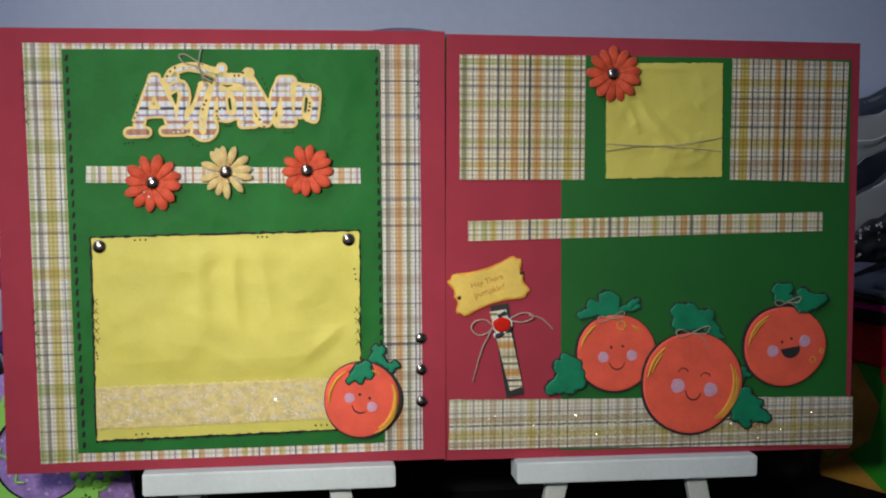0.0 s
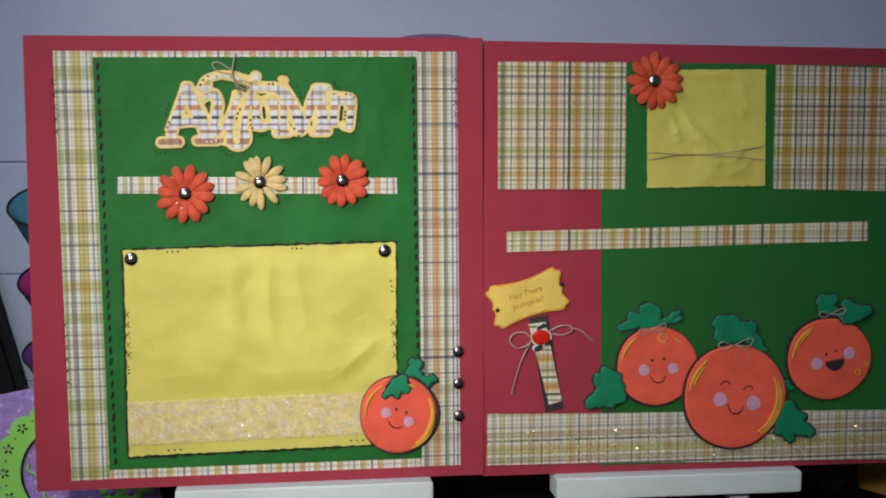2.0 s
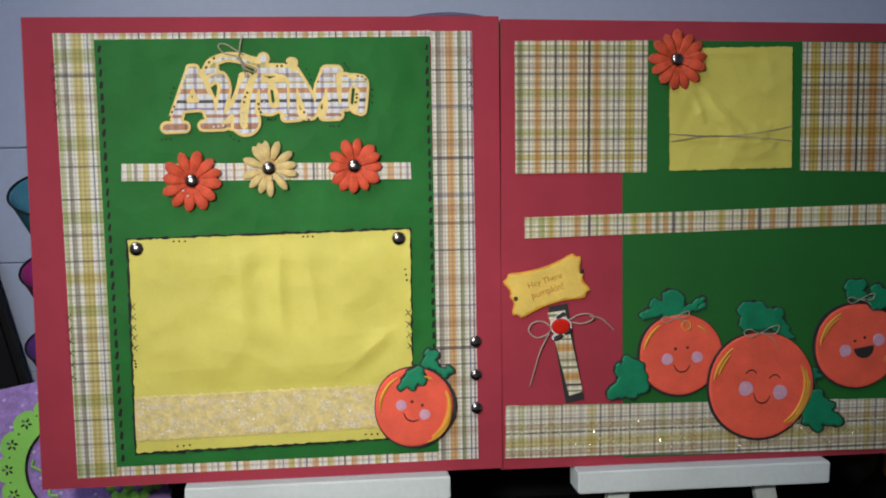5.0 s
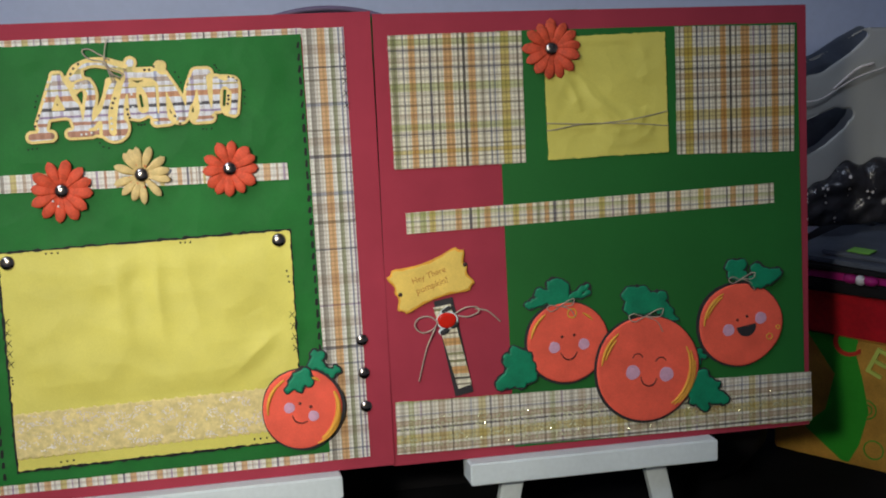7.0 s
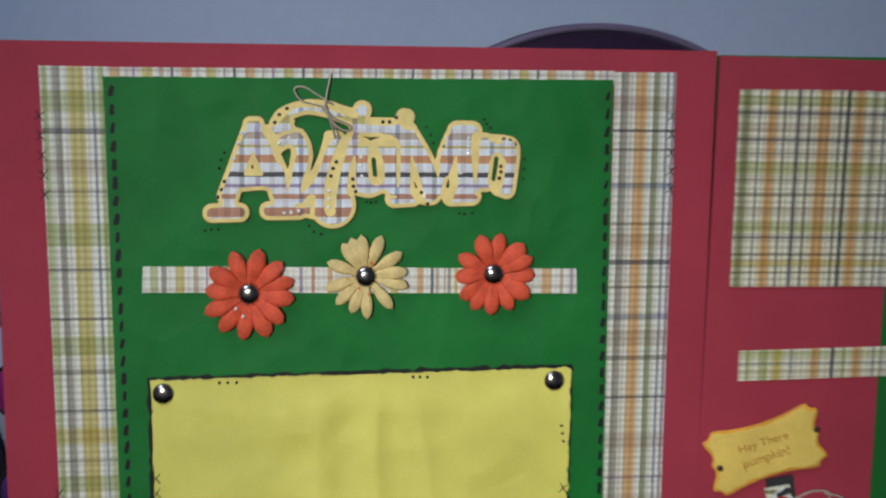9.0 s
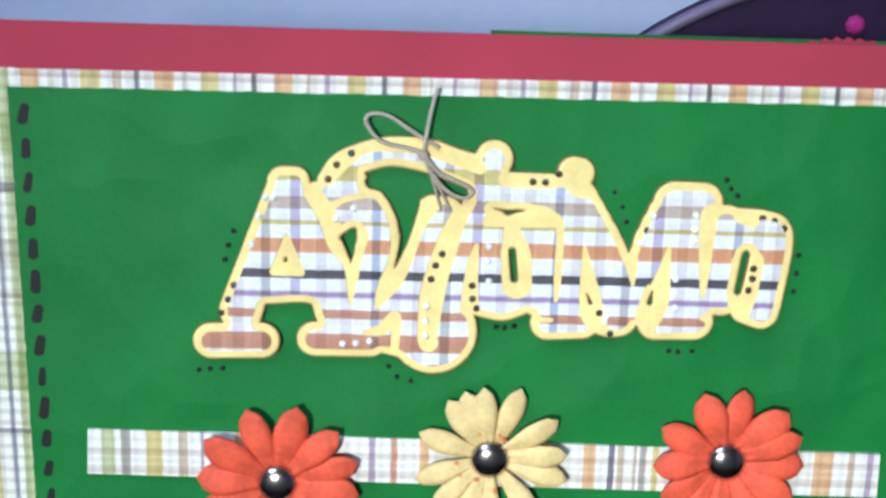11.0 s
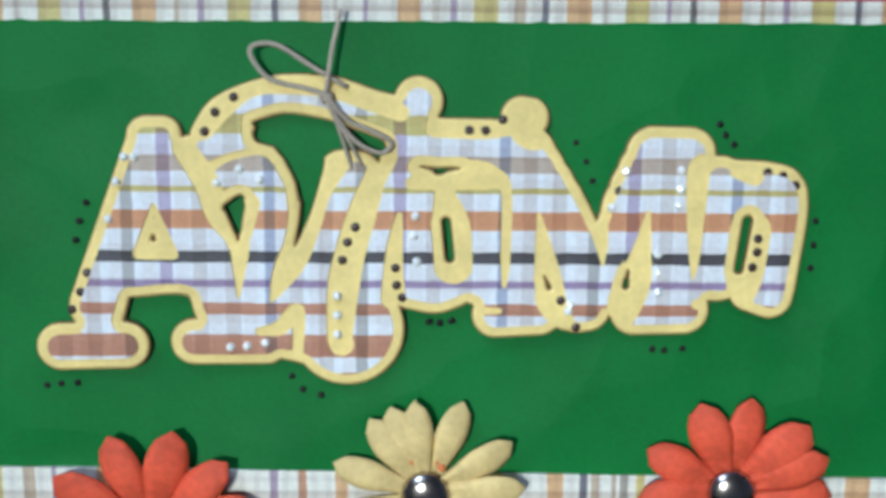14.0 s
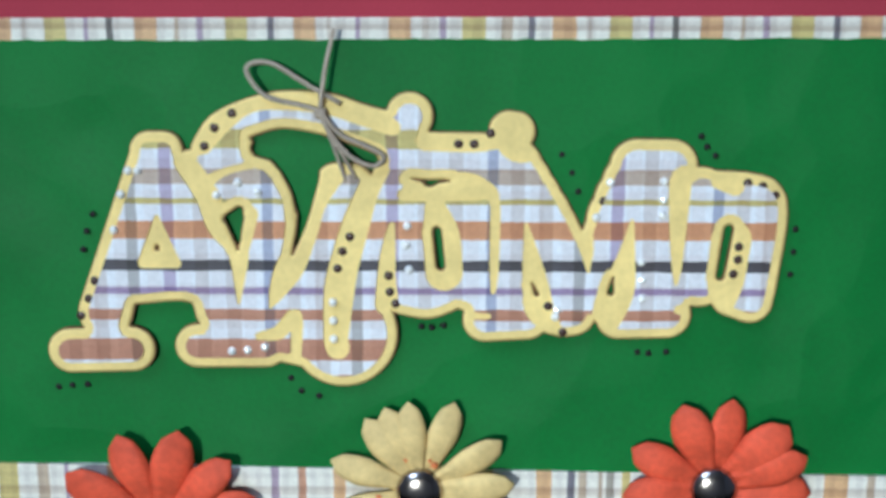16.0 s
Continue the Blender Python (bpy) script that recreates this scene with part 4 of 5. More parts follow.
dome("amber_gem", 7.2, 118.4, 2.5, 1.6, 1.1, M_BROWN, tag, "amber rhinestone", 3, 8, False)
dome("amber_gem", 52.4, 136.0, 2.5, 1.6, 1.1, M_BROWN, tag, "amber rhinestone", 3, 8, False)
berry = cutout("charm", lambda x, z: np.minimum(cones(x, z, [[(34, 91, 1.8), (44, 97, 1.8)], [(36, 104, 2), (39, 106.6, 1.6)]]), disc_field(38.4, 98.7, 7.4, 6.2)(x, z)), 26, 52, 84, 114, 0.5, 1.7, 3.0, M_WOOD, right, "white-edged charm with a red pumpkin")
cutout("charm_fruit", disc_field(38.2, 98.8, 6.6, 5.4, 0.02), 30, 46, 92, 106, 0.5, 3.0, 4.6, M_REDGEM, berry, "glossy red enamel", soft=3, low=0.1)
cutout("charm_leaf", lambda x, z: cones(x, z, [[(35, 90.5, 1.8), (38, 92, 1.6)], [(44, 96, 1.8), (42, 94, 1.2)], [(36, 105, 1.2), (40, 107, 1.6)]]), 30, 50, 86, 112, 0.5, 3.0, 3.6, M_CHAR, berry, soft=0.8, low=0.3)
bow = cord("twine_bow", [(32, 98, 3.2), (26, 102.4, 4), (18.5, 101.6, 4), (15.8, 96.4, 4), (21, 91.6, 4), (28.5, 93.6, 3.6), (32, 98, 3.2)], 0.5, M_TWINE, right, "thin twine bow")
cord("twine_loop", [(44, 103, 3), (51, 106.6, 4), (58.6, 106.6, 4), (60.2, 103.2, 4), (53, 100.4, 4), (45.5, 101.4, 3.2)], 0.5, M_TWINE, bow)
cord("twine_end", [(30, 94, 3.4), (24, 82, 3), (20, 68, 2.2), (17.6, 57.6, 1)], 0.5, M_TWINE, bow)
cord("twine_end", [(58, 105.4, 3.4), (66, 103.4, 3), (72, 98.6, 2), (76, 94.6, 1)], 0.5, M_TWINE, bow)


def thread_bow(x, z, h, s, parent, turn=0):
    c, d = math.cos(radians(turn)), math.sin(radians(turn))

    def at(a, b, k):
        return (x + (a * c - b * d) * s, z + (a * d + b * c) * s, h + k)
    b1 = cord("thread_bow", [at(-2, 0, 0), at(-9, 3, 1), at(-13, 1, 1), at(-9, -3, 1), at(0, 0, 0.4), at(9, 4, 1), at(14, 4, 1), at(11, -1, 1), at(2, -0.5, 0.3)], 0.38, M_TWINE, parent, "thin twine bow")
    cord("thread_end", [at(0, 0, 0.5), at(9, -5, 0.6), at(13, -13, 0.4)], 0.3, M_TWINE, b1)


p1 = pumpkin(123.0, 76.6, 29.6, 28.4, 0.9, [(113.2, 73.7), (134.5, 74.6)], [(118.9, 80.8), (127.6, 81.5)], [(117.6, 69.6), (120, 65.8), (123.5, 64.5), (127, 65.8), (129.4, 69.4)],
             [(125, 170, 0.90, 0.55), (40, 62, 0.80, 0.4)], right, "smiling coral pumpkin die-cut", 4.0)
leaf("leaf", [[(96.5, 104.5, 3.0), (106.7, 107.6, 4.5)], [(104.6, 111.7, 4.5), (112.9, 108.3, 6.0)], [(114.9, 116.4, 6.0), (120.3, 115.5, 5.5), (119.2, 106.2, 7.0)], [(121.2, 107.3, 4.5), (125.4, 104.8, 3.0)]], 92, 132, 98, 124, 0.9, p1)
leaf("leaf", [[(126.2, 108.1, 2.5), (132.8, 109.6, 3.0)], [(132.8, 111.2, 2.5), (138.5, 114.8, 2.5)], [(135.7, 108.7, 2.0), (139.4, 110.3, 2.0)]], 120, 145, 102, 120, 0.9, p1)
leaf("leaf", [[(88.9, 60.1, 10.0), (78.7, 53.0, 6.0), (75.0, 51.5, 5.0)], [(89.6, 66.2, 8.5), (80.5, 67.6, 5.0)], [(86.7, 70.3, 6.0), (85.4, 72.4, 5.0)], [(88.9, 56.0, 8.0), (88.2, 50.3, 4.0)], [(92.2, 60.0, 8.0), (94.7, 55.9, 6.0)]], 70, 106, 44, 76, 2.4, p1)
cord("glitter_ring", [(126.5 + 3.2 * math.cos(radians(a)), 96.9 + 3.2 * math.sin(radians(a)), 3.2) for a in range(0, 361, 45)], 0.6, M_GOLD, p1, "gold glitter ring", steps=3)
thread_bow(118, 102.5, 3.4, 0.75, p1, 8)
p3 = pumpkin(252.0, 79.0, 32.0, 30.0, 0.9, [(242.3, 75.7), (266.9, 82.8)], [(249.1, 82.5), (256.4, 84.8)], None,
             [(118, 178, 0.88, 0.55), (122, 165, 0.82, 0.45)], right, "laughing coral pumpkin die-cut", 4.4,
             shout=lambda x, z: np.maximum(np.hypot(x - 255.8, z - 77.6) - 7.4, (z - 78.0) - (x - 255) * 0.16), ink_shift=(-1.0, 0.3))
for rx_, rz_, rr in ((273.6, 68.8, 2.2), (280.2, 75.2, 1.4)):
    cord("glitter_ring", [(rx_ + rr * math.cos(radians(a)), rz_ + rr * math.sin(radians(a)), 3.15) for a in range(0, 361, 45)], 0.5, M_GOLD, p3, steps=3)
leaf("leaf", [[(245.5, 121.5, 4.8), (253, 121.5, 4.8)], [(246, 115.5, 4), (254, 114, 4.4)]], 236, 262, 106, 130, 0.9, p3)
leaf("leaf", [[(264, 118, 5), (268, 109, 5)], [(268, 114, 5), (280, 114.5, 3.6)], [(272, 110, 4), (276, 112, 4)], [(260, 112, 3), (262, 107, 3)]], 254, 288, 100, 128, 2.8, p3)
thread_bow(252, 112.2, 3.6, 0.75, p3, 4)
p2 = pumpkin(180.4, 53.6, 38.0, 37.6, 2.8, [(169.2, 51.7), (194.1, 48.3)], [(172.8, 63.6), (189.9, 59.8)], [(175, 48.2), (176.6, 43.2), (180.6, 41), (184.6, 42.4), (186.8, 46)],
             [(128, 172, 0.90, 0.6), (302, 385, 0.84, 0.65), (304, 378, 0.89, 0.6), (310, 365, 0.93, 0.5), (135, 165, 0.84, 0.5)], right, "large coral pumpkin die-cut with closed eyes", 5.2, closed=True)
leaf("leaf", [[(169.2, 106.5, 6.0), (178.9, 106.4, 6.0)], [(171.5, 98.3, 7.0), (184.2, 98.9, 7.0)], [(184.1, 102.2, 5.0), (192.5, 102.9, 5.0)], [(192.7, 96.3, 5.5), (197.9, 92.9, 4.0)], [(196.2, 90.5, 4.5), (202.3, 85.4, 3.0)]], 162, 208, 88, 114, 0.9, p2)
leaf("leaf", [[(220.5, 43.6, 6.5), (219.0, 34.0, 9.0)], [(219.0, 34.0, 9.0), (237.3, 26.4, 4.5)], [(219.9, 31.9, 9.0), (222.3, 22.7, 4.5)], [(217.7, 34.1, 7.0), (214.9, 27.1, 4.0)], [(224.1, 38.1, 7.0), (231.8, 36.6, 3.5)]], 208, 246, 14, 52, 3.2, p2)
leaf("leaf", [[(219, 54, 2.4), (221, 62, 2.6)], [(219, 60, 2), (224, 58, 2)]], 212, 230, 48, 70, 0.9, p2)
thread_bow(179, 91, 5.2, 0.95, p2, 2)

# further page behind
rear = page("scrapbook_page", LEFT @ pose(0.151, 0.030, -0.0012, 0, 0, 0), "green scrapbook page standing behind the front pages")
sheet("base_sheet", [(0, 0), (305, 0), (305, 305), (0, 305)], -1.6, 0, M_GREEN, rear, "plain green cardstock base")
cutout("scallop_trim", lambda x, z: np.hypot((x - 86) / 1.6, z - 292) - 13.5 - 0.5 * np.sin(np.arctan2(z - 292, x - 86) * 30), 60, 112, 276, 308, 0.7, 0, 1.5, M_RED, rear, "red scalloped paper trim")


# ---- easels ----
def easel(matrix, x0, x1, label):
    """A small white easel: front ledge, splayed front legs, a rear leg and a mast behind the page."""
    ob = empty("easel", matrix, label, "easel", "small easels")
    mid = (x0 + x1) / 2
    part("ledge", box_bm(x0, x1, -0.0135, 0.012, -0.0158, -0.0002, 0.0010), M_WOOD, ob, "white painted ledge", smooth=False)
    for s in (-1, 1):
        bm = box_bm(-0.0075, 0.0075, -0.0045, 0.0045, -0.292, -0.206, 0.0010)
        leg = part("front_leg", bm, M_WOOD, ob)
        leg.matrix_basis = pose(mid - 0.004 + s * 0.006, 0.006, 0.20, 0, -s * 12.0, 0)
    part("mast", box_bm(mid - 0.009, mid + 0.009, 0.0135, 0.0195, 0.004, 0.235, 0.001), M_WOOD, ob)
    part("cross_bar", box_bm(mid - 0.03, mid + 0.03, 0.0165, 0.0285, 0.19, 0.21, 0.001), M_WOOD, ob)
    rear_leg = part("rear_leg", box_bm(-0.007, 0.007, -0.005, 0.005, -0.31, 0.0, 0.001), M_WOOD, ob)
    rear_leg.matrix_basis = pose(mid, 0.032, 0.205, 27, 0, 0)
    return ob


easel(LEFT, 0.0925, 0.2675, "small white painted wooden easel holding the title page")
easel(RIGHT, 0.0485, 0.2285, "small white painted wooden easel holding the pumpkin page")

# ---- things behind ----
M_PURPLE = surface("purple_dotted_paper", (0.40, 0.25, 0.64), 0.6, vary=0.25, blotch=160, grain=500)
M_LAVENDER = surface("lavender_raised_dot", (0.58, 0.44, 0.80), 0.6, vary=0.1)
M_LIME = surface("lime_card", (0.30, 0.72, 0.12), 0.6, vary=0.12)
M_PLUM = surface("dark_plum_lacquer", (0.030, 0.014, 0.046), 0.35, vary=0.2, grain=200, relief=0.05)
M_TEAL = surface("teal_plastic", (0.06, 0.24, 0.32), 0.2, vary=0.25, blotch=40, relief=0.02)
M_PINK = surface("magenta_plastic", (0.40, 0.03, 0.20), 0.2, vary=0.25, blotch=40, relief=0.02)
M_VIOLET = surface("violet_plastic", (0.13, 0.05, 0.24), 0.2, vary=0.25, blotch=40, relief=0.02)
M_DARK = surface("matte_black", (0.006, 0.005, 0.006), 0.8, vary=0.3, grain=300)
M_BOXRED = surface("red_foil_lid", (0.60, 0.014, 0.024), 0.35, vary=0.2, grain=300)
M_BOXGREEN = surface("green_printed_card", (0.04, 0.42, 0.03), 0.45, vary=0.12)
M_BOXORANGE = surface("orange_printed_card", (0.68, 0.36, 0.06), 0.45, vary=0.25, blotch=30)
M_LETRED = surface("red_print", (0.75, 0.05, 0.03), 0.45)
M_LETYEL = surface("yellow_print", (0.70, 0.80, 0.15), 0.45)
M_LETTEAL = surface("teal_print", (0.01, 0.12, 0.10), 0.45)
M_MAGENTA = surface("magenta_satin_ribbon", (0.45, 0.02, 0.20), 0.3, vary=0.2, grain=500)
# grey of the cards, and of the sheets standing for shade in the bag
M_GREY = surface("grey_card_and_bag_shade", (0.13, 0.15, 0.19), 0.5, vary=0.3, blotch=30)


def film_plastic():
    m, nt, p = nodes_of("clear_plastic_film")
    p.inputs["Base Color"].default_value = (0.50, 0.49, 0.43, 1)
    p.inputs["Roughness"].default_value = 0.30
    p.inputs["Alpha"].default_value = 0.86
    bump(nt, p, noise_node(nt, 14, 2), 0.35, 0.006)
    return m


M_FILM = film_plastic()
M_WRAP = surface("dark_film_wrap", (0.035, 0.033, 0.036), 0.22, vary=0.3, grain=60, relief=0.9, depth=0.004)

# wall panels in courses, each its own slab
wall = bpy.data.objects["wall_north"]
joints = (0.0, 0.060, 0.163, 0.2668, 0.62, 0.98, 1.34, 1.70)
for z0, z1 in zip(joints, joints[1:]):
    part("tile", box_bm(-1.8, 2.0, WALL_Y - 0.006, WALL_Y + 0.006, z0 + 0.0004, z1 - 0.0004, 0.0012), M_WALL, wall, "long pale wall panel")

# purple card with a lime scalloped frame
CARD = pose(0.0090, 0.070, 0.0753, -9, -11, 0)
pc = empty("greeting_card", CARD, "purple dotted card with a lime scalloped frame", "card")
card_face = sheet("card_face", [(-66, -88), (60, -80), (60, 66), (-66, 66)], -1.2, 0, M_PURPLE, pc, "purple paper with raised dots", (8, 8))
for k in range(110):
    gx, gz = -60 + (k % 11) * 11.5, -70 + (k // 11) * 13.5 + (6.5 if k % 2 else 0)
    if k == 0:
        dot = dome("raised_dot", gx, gz, 0, 1.6, 0.6, M_LAVENDER, card_face, rings=3, sides=10)
    else:
        twin(dot, card_face, Matrix.Translation((gx * MM, 0, gz * MM)))


def scallop(x, z):
    ang = np.arctan2(z, x)
    r = np.hypot(x, z)
    d = np.maximum(r - 48.5 - 6.0 * np.sqrt(np.abs(np.sin(ang * 8))), 34.5 - r)
    for k in range(16):
        m = math.pi * (k + 0.5) / 8
        for q in range(5):
            e = m + q * 2 * math.pi / 5
            fx, fz = x - 46.5 * math.cos(m) - 2.6 * math.cos(e), z - 46.5 * math.sin(m) - 2.6 * math.sin(e)
            along, across = fx * math.cos(e) + fz * math.sin(e), fz * math.cos(e) - fx * math.sin(e)
            d = np.maximum(d, 0.9 - np.hypot(along * 0.55, across))
        d = np.maximum(d, 0.8 - np.hypot(x - 46 * math.cos(math.pi * k / 8), z - 46 * math.sin(math.pi * k / 8)))
    return d


cutout("frame_shadow_card", lambda x, z: np.maximum(np.hypot(x, z) - 48, 35 - np.hypot(x, z)), -56, 56, -56, 56, 1.0, 0.1, 0.7, M_CHAR, pc, "dark card behind the punched frame")
cutout("scalloped_frame", scallop, -58, 58, -58, 58, 0.5, 1.2, 2.2, M_LIME, pc, "lime card frame with punched flowers")
cord("inner_ring", [(34.2 * math.cos(radians(q)), 34.2 * math.sin(radians(q)), 2.0) for q in range(0, 361, 15)], 0.7, M_INK, pc, "black ring", steps=3)
cord("lime_squiggle", [(-27, 12, 1), (-29, 8, 1), (-24, 3, 1), (-23, -4, 1), (-20, -9, 1), (-22, -15, 1), (-16, -17, 1)], 0.9, M_LIME, pc)
for fx, fz in ((40, -24), (27, -21), (50, -20)):
    fl = dome("card_flower", fx, fz, 2.4, 3.6, 2.4, M_PURPLE, pc, "lime and lilac paper flower", 4, 12)
    for k in range(5):
        q = radians(72 * k + 20)
        dome("flower_petal", 5.5 * math.cos(q), 5.5 * math.sin(q), 0, 4.2, 2.2, M_LIME, fl, rings=4, sides=12)

# round plum tray
tray = empty("round_tray", pose(0.289, 0.185, 0.2505, 0, 0, 0), "dark plum round tray with a small purple stone", "tray")
bm = bmesh.new()
bmesh.ops.create_cone(bm, cap_ends=True, segments=96, radius1=0.138, radius2=0.134, depth=0.010)
bmesh.ops.rotate(bm, matrix=Matrix.Rotation(radians(90), 3, "X"), verts=bm.verts)
part("plate", bm, M_PLUM, tray, "dark plum lacquered disc")
rim = [(137 * math.cos(radians(a)), 137 * math.sin(radians(a)), 5) for a in range(0, 361, 8)]
cord("rim", rim, 2.2, surface("grey_plum_rim", (0.16, 0.12, 0.20), 0.4), tray, "greyish rim", steps=3)
dome("stone", -11, 119, 5, 3.4, 2.4, M_PINK, tray, "small purple stone", 3, 8, False)
part("tray_stand", box_bm(-0.05, 0.05, -0.012, 0.06, -0.2500, -0.12, 0.002), M_DARK, tray, "low black stand")
# added black box, no known object: keeps the area below the tray dark
mask_box = empty("tray_mask_box", pose(0.30, 0.155, 0.0), "plain black box added behind the easels to hide the lower tray", "box")
part("body", box_bm(-0.16, 0.19, -0.012, 0.012, 0.0, 0.205, 0.003), M_DARK, mask_box)
part("lid", box_bm(-0.163, 0.193, -0.014, 0.014, 0.206, 0.222, 0.003), M_DARK, mask_box)


# tinted funnel cups on a rack
def tumbler(x, z, material, colour, r):
    ob = empty("cocktail_cup", pose(x, 0.13, z, 16, 0, 0), f"{colour} tinted plastic cocktail cup standing in a rack", "cup", "tinted cups in the rack")
    bm = bmesh.new()
    k = r / 0.040
    prof = [(0.0, -0.078), (0.009, -0.078), (0.011, -0.073), (0.0395, -0.001), (0.040, 0.0), (0.0378, -0.001), (0.010, -0.070), (0.0, -0.071)]
    n = 40
    rings = []
    for q, h in prof:
        rings.append([bm.verts.new((q * k * math.cos(2 * math.pi * s / n), q * k * math.sin(2 * math.pi * s / n), h * k)) for s in range(n)])
    for a, b in zip(rings, rings[1:]):
        for s in range(n):
            bm.faces.new((a[s], a[(s + 1) % n], b[(s + 1) % n], b[s]))
    bmesh.ops.remove_doubles(bm, verts=bm.verts, dist=1e-6)
    part("bowl", bm, material, ob, smooth=True)
    cord("rim", [(r * 1000 * math.cos(radians(t)), 0.2, -r * 1000 * math.sin(radians(t))) for t in range(0, 361, 20)], 0.9, M_INK, ob, "dark rim", steps=3)
    return ob


tumbler(0.004, 0.264, M_TEAL, "teal", 0.040)
tumbler(0.001, 0.206, M_PINK, "magenta", 0.033)
tumbler(-0.004, 0.149, M_VIOLET, "violet", 0.028)
rack = empty("cup_rack", pose(0.075, 0.13, 0.0), "dark metal rack behind the pages holding cups", "rack")
part("post", box_bm(-0.006, 0.006, -0.006, 0.006, 0.0, 0.30, 0.002), M_DARK, rack)
part("foot", box_bm(-0.05, 0.05, -0.05, 0.05, 0.0, 0.008, 0.002), M_DARK, rack)
for z in (0.183, 0.137, 0.090):
    part("arm", box_bm(-0.078, 0.0, 0.004, 0.024, z, z + 0.006, 0.001), M_DARK, rack)

# near-black slab with a slanted edge at the wall
board = empty("dark_slab", pose(-0.219, 0.316, 0.0, 0, 0, 0), "near-black slab with a slanted bevelled edge", "board")
bm = box_bm(-0.30, 0.158, -0.012, 0.012, 0.0, 0.30, 0.006)
for v in bm.verts:
    if v.co.x > 0:
        v.co.x -= v.co.z * 0.22
part("panel", bm, M_DARK, board)

# gift box with letters, red lid, albums and plastic bag
GIFT = pose(0.660, 0.150, 0.0, 0, 0, -49)
gift = empty("gift_box", GIFT, "green and orange printed gift box with coloured letters and red lid", "box")
part("body", box_bm(0.0, 0.24, 0.002, 0.16, 0.0, 0.112, 0.002), M_BOXORANGE, gift, "orange printed card")
part("lid", box_bm(-0.004, 0.244, -0.002, 0.164, 0.1125, 0.150, 0.002), M_BOXRED, gift, "red lid")


def swirl(x, z):
    """A broad printed stream that narrows at the middle and runs out in an arrow below."""
    lo = np.interp(z, [2, 27, 45, 78, 112, 124], [61, 26, 44, 50, 24, 26])
    hi = np.interp(z, [2, 20, 50, 78, 100, 124], [66, 74, 80, 73, 66, 70])
    return np.maximum(np.maximum(lo - x, x - hi) * 0.8, np.maximum(z - 111, 2.5 - z))


cutout("printed_swirl", swirl, 0, 96, 2, 112, 1.0, -2.0, -1.4, M_BOXGREEN, gift, "green printed swirl")
for n, (rx_, rz_, rr) in enumerate(((78, 52, 8), (78, 52, 4.5), (86, 18, 8), (8, 26, 6))):
    cord("printed_ring", [(rx_ + rr * math.cos(radians(a)), rz_ + rr * math.sin(radians(a)), -1.9) for a in range(0, 361, 30)], 0.6, M_BOXGREEN, gift, "thin printed ring", steps=3)
for text, lx, lz, tilt, mat_ in (("C", 61, 96, 14, M_LETRED), ("E", 81, 84, -22, M_LETYEL), ("L", 106, 66, -34, M_LETTEAL)):
    lettering("printed_letter", text, 0.034, Matrix.Translation((lx * MM, 0.0008, lz * MM)) @ pose(0, 0, 0, 0, -tilt, 0) @ pose(0, 0, 0, 90, 0, 0), mat_, gift, "bold coloured letter", 0.0012)

album = empty("album", GIFT @ pose(-0.01, -0.012, 0.1505, 0, 0, 2), "black and magenta album with a satin bow", "album")
part("cover", box_bm(0.0, 0.25, 0.0, 0.17, 0.0, 0.010, 0.002), M_DARK, album)
part("pages", box_bm(0.004, 0.246, 0.003, 0.168, 0.0105, 0.017, 0.001), M_MAGENTA, album, "magenta page edges")
part("upper_cover", box_bm(0.0, 0.25, 0.0, 0.17, 0.0175, 0.0215, 0.0015), M_DARK, album)
b1 = dome("satin_bow", 80, 14, 0, 4.5, 4, M_GEM, album, "magenta satin bow with a silver centre", 4, 10)
for s in (-1, 1):
    loop = dome("bow_loop", s * 8, 0, -1, 6.5, 5, M_MAGENTA, b1, rings=4, sides=12)
    loop.scale = (1, 1, 0.65)
cards = empty("card_stack", GIFT @ pose(0.0, 0.0, 0.1725, 0, 0, -4), "stack of grey printed cards and scraps", "cards")
part("lower_card", box_bm(0.0, 0.20, 0.0, 0.13, 0.0, 0.004, 0.001), M_GREY, cards)
part("upper_card", box_bm(0.03, 0.22, 0.01, 0.14, 0.0045, 0.0085, 0.001), M_GREY, cards, "grey card")
part("green_scrap", box_bm(0.050, 0.070, 0.012, 0.028, 0.009, 0.0100, 0.0005), M_LIME, cards, "lime scrap")
part("dark_card", box_bm(0.085, 0.21, 0.008, 0.10, 0.009, 0.013, 0.001), M_DARK, cards, "dark card")

# plastic bag with handles on the stack
bag = empty("plastic_bag", pose(0.645, 0.20, 0.1860, 0, 0, -8), "crumpled clear plastic bag with cut handles on a stack", "bag")


BAG_SLOT = [(41.3, 134.1, 4.7), (62.9, 138.7, 6.2), (86.3, 154.1, 5.7), (100.3, 164.1, 3.1)]
BAG_HOLE = [(47.0, 69.2, 10.4), (63.6, 81.9, 13.5), (80.2, 92.5, 10.4), (89.8, 96.6, 5.2)]


def bag_field(x, z):
    top = np.interp(x, [-12, 48.2, 62.4, 76.6, 92.9, 102.3, 118.4, 232], [129.5, 141.5, 147.7, 154.4, 165.7, 169.7, 169.2, 175.2])
    d = np.maximum(np.maximum(np.abs(x - 110) - 118, z - top), -z)
    return np.maximum(d, -cones(x, z, [BAG_SLOT, BAG_HOLE]))


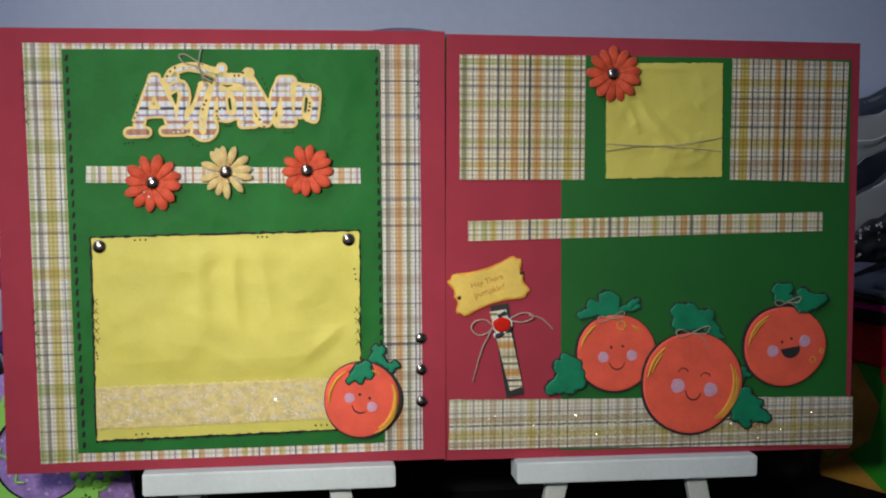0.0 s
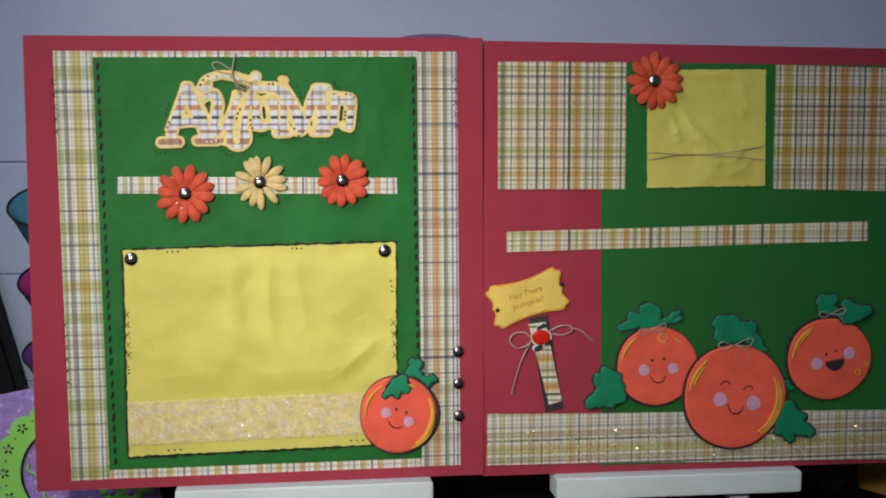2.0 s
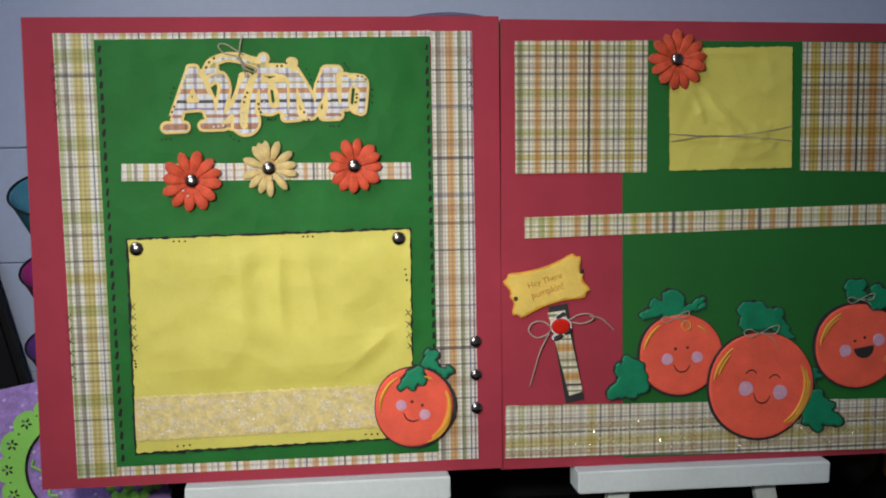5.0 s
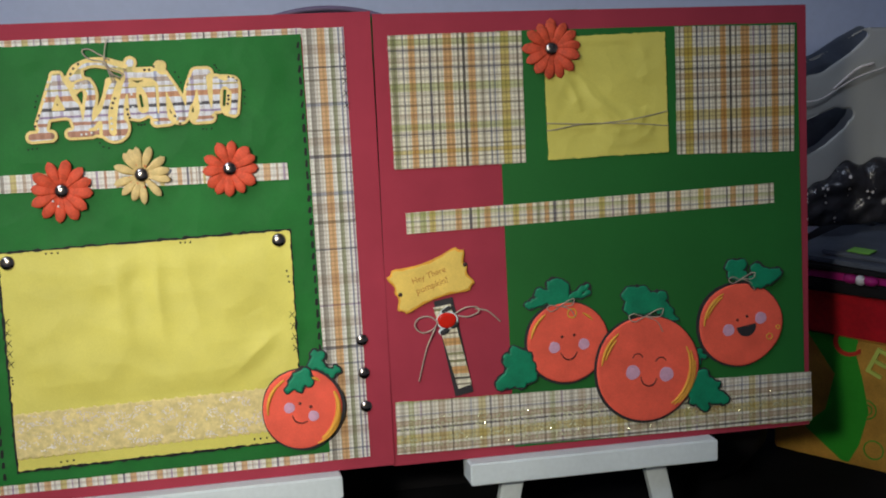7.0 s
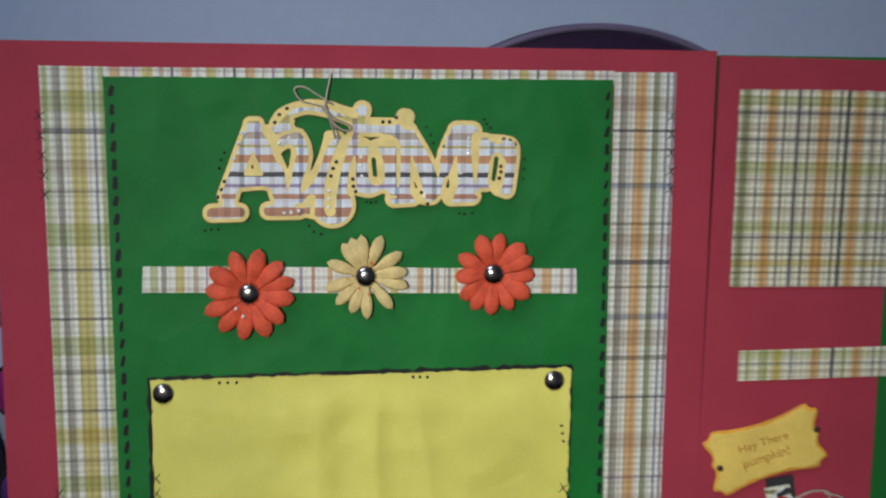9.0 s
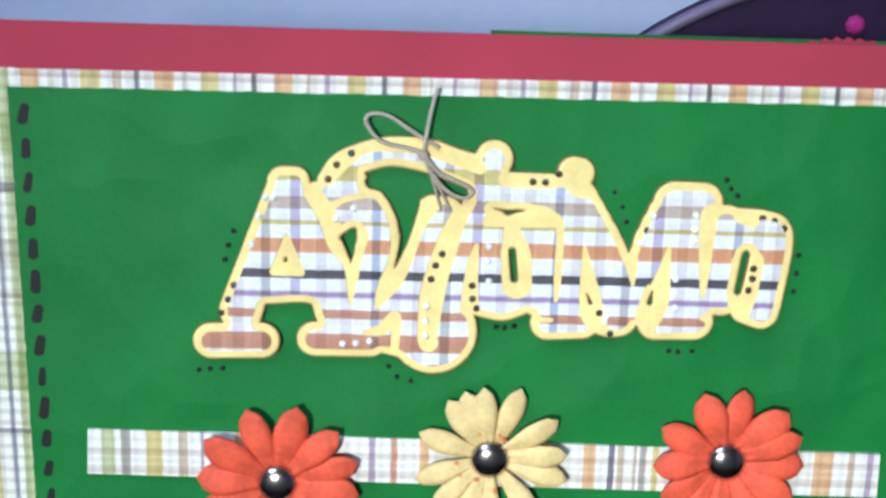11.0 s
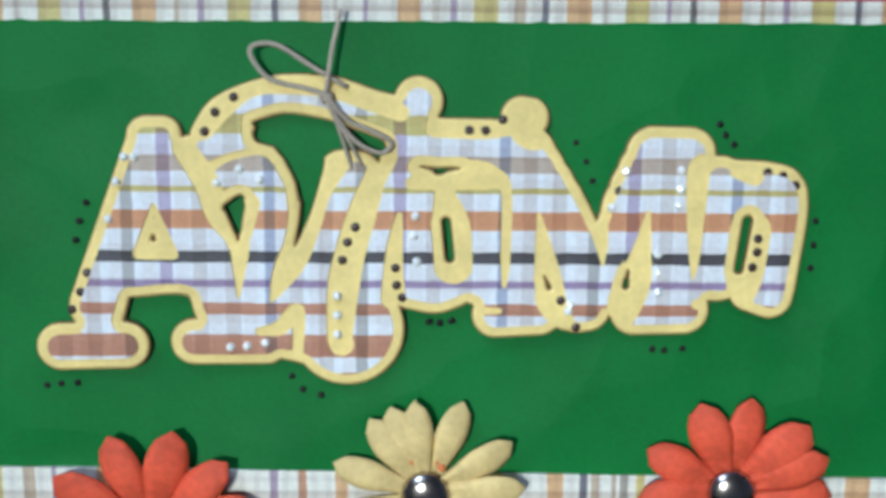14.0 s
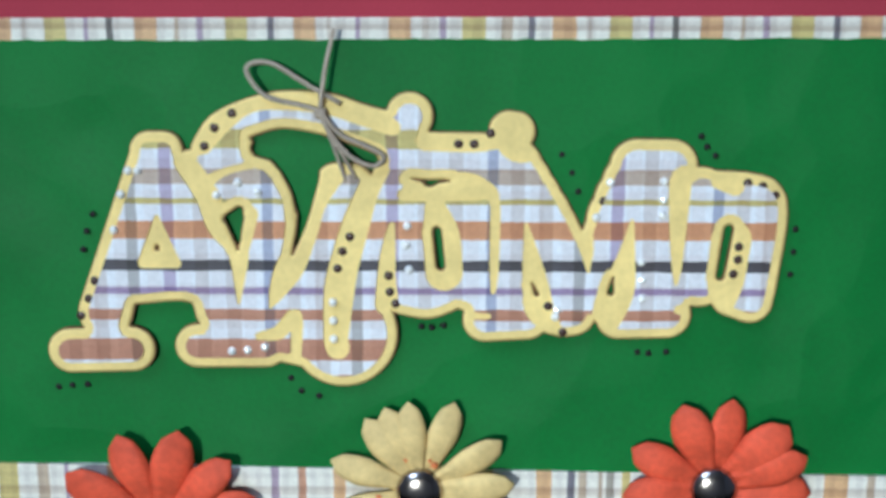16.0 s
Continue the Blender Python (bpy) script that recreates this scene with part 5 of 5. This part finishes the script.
cutout("bag_front", bag_field, -12, 232, 0, 240, 1.6, -1.0, 0.0, M_FILM, bag, "clear crinkled film", soft=3, low=0.2, crumple=2.5, fold=0.03)
# two pale cords imitate the bright highlights along the film's edge and fold
cord("edge_highlight", [(46.7, 108.9, 3.4), (63.7, 110.7, 3.4), (82.6, 121.7, 3.4), (96.8, 129.3, 3.4), (119.8, 136.8, 3.4)], 0.7, M_SEQUIN_GLINT, bag, "pale cord painted as a highlight along the film edge")
cord("fold_highlight", [(75.0, 119.0, 3.2), (87.0, 129.6, 3.2), (96.4, 136.5, 3.2), (108.3, 139.9, 3.2)], 1.2, M_SEQUIN_GLINT, bag, "pale cord painted as a highlight along a film fold")
cutout("bag_rear", lambda x, z: np.maximum(np.abs(x - 112) - 116, np.maximum(z - 112 - 0.2 * x, -z)), -12, 232, 0, 220, 3.0, -45, -44, M_FILM, bag, "clear crinkled film", soft=30, low=-8, crumple=9, fold=0.03)
# dark sheets behind both openings: shade inside the bag, put in as colour
cutout("slot_shade", lambda x, z: cones(x, z, [BAG_SLOT]) - 3, -8, 120, 20, 190, 1.6, -12, -10, M_GREY, bag, "dark grey sheet painted as shade behind the slot")
cutout("hole_shade", lambda x, z: cones(x, z, [BAG_HOLE]) - 5, -8, 116, 10, 150, 1.6, -30, -27, M_GREY, bag, "dark grey sheet painted as shade behind the hole", soft=6, crumple=3, fold=0.05)
cutout("dark_contents", lambda x, z: np.maximum(z - 12 - 0.42 * x - 5 * np.sin(x * 0.09) - 3 * np.sin(x * 0.23), -z), -6, 190, 0, 100, 2.0, 2, 14, M_WRAP, bag, "dark wrapped contents", soft=14, low=0.1, crumple=5, fold=0.09)
# pale flakes stand in for glints of light on the dark contents
sprinkle("glints", lambda x, z: z < 10 + 0.42 * x and noise.noise((x * 0.06, z * 0.06, 4)) > 0.08, 4, 160, 6, 78, 60, 14, 1.3, M_SEQUIN_GLINT, bag, "pale flakes painted as glints on the wrapped contents", 12)

# dark bowl under the pumpkin page
bowl = empty("dark_bowl", pose(0.585, 0.13, 0.0), "black glass bowl standing on the table", "bowl")
bm = bmesh.new()
prof = [(0.0, 0.0), (0.030, 0.0), (0.052, 0.030), (0.058, 0.060), (0.055, 0.060), (0.049, 0.031), (0.0, 0.006)]
rings = [[bm.verts.new((r * math.cos(2 * math.pi * k / 40), r * math.sin(2 * math.pi * k / 40), h)) for k in range(40)] for r, h in prof]
for a, b in zip(rings, rings[1:]):
    for k in range(40):
        bm.faces.new((a[k], a[(k + 1) % 40], b[(k + 1) % 40], b[k]))
bmesh.ops.remove_doubles(bm, verts=bm.verts, dist=1e-6)
part("shell", bm, M_DARK, bowl, smooth=True)
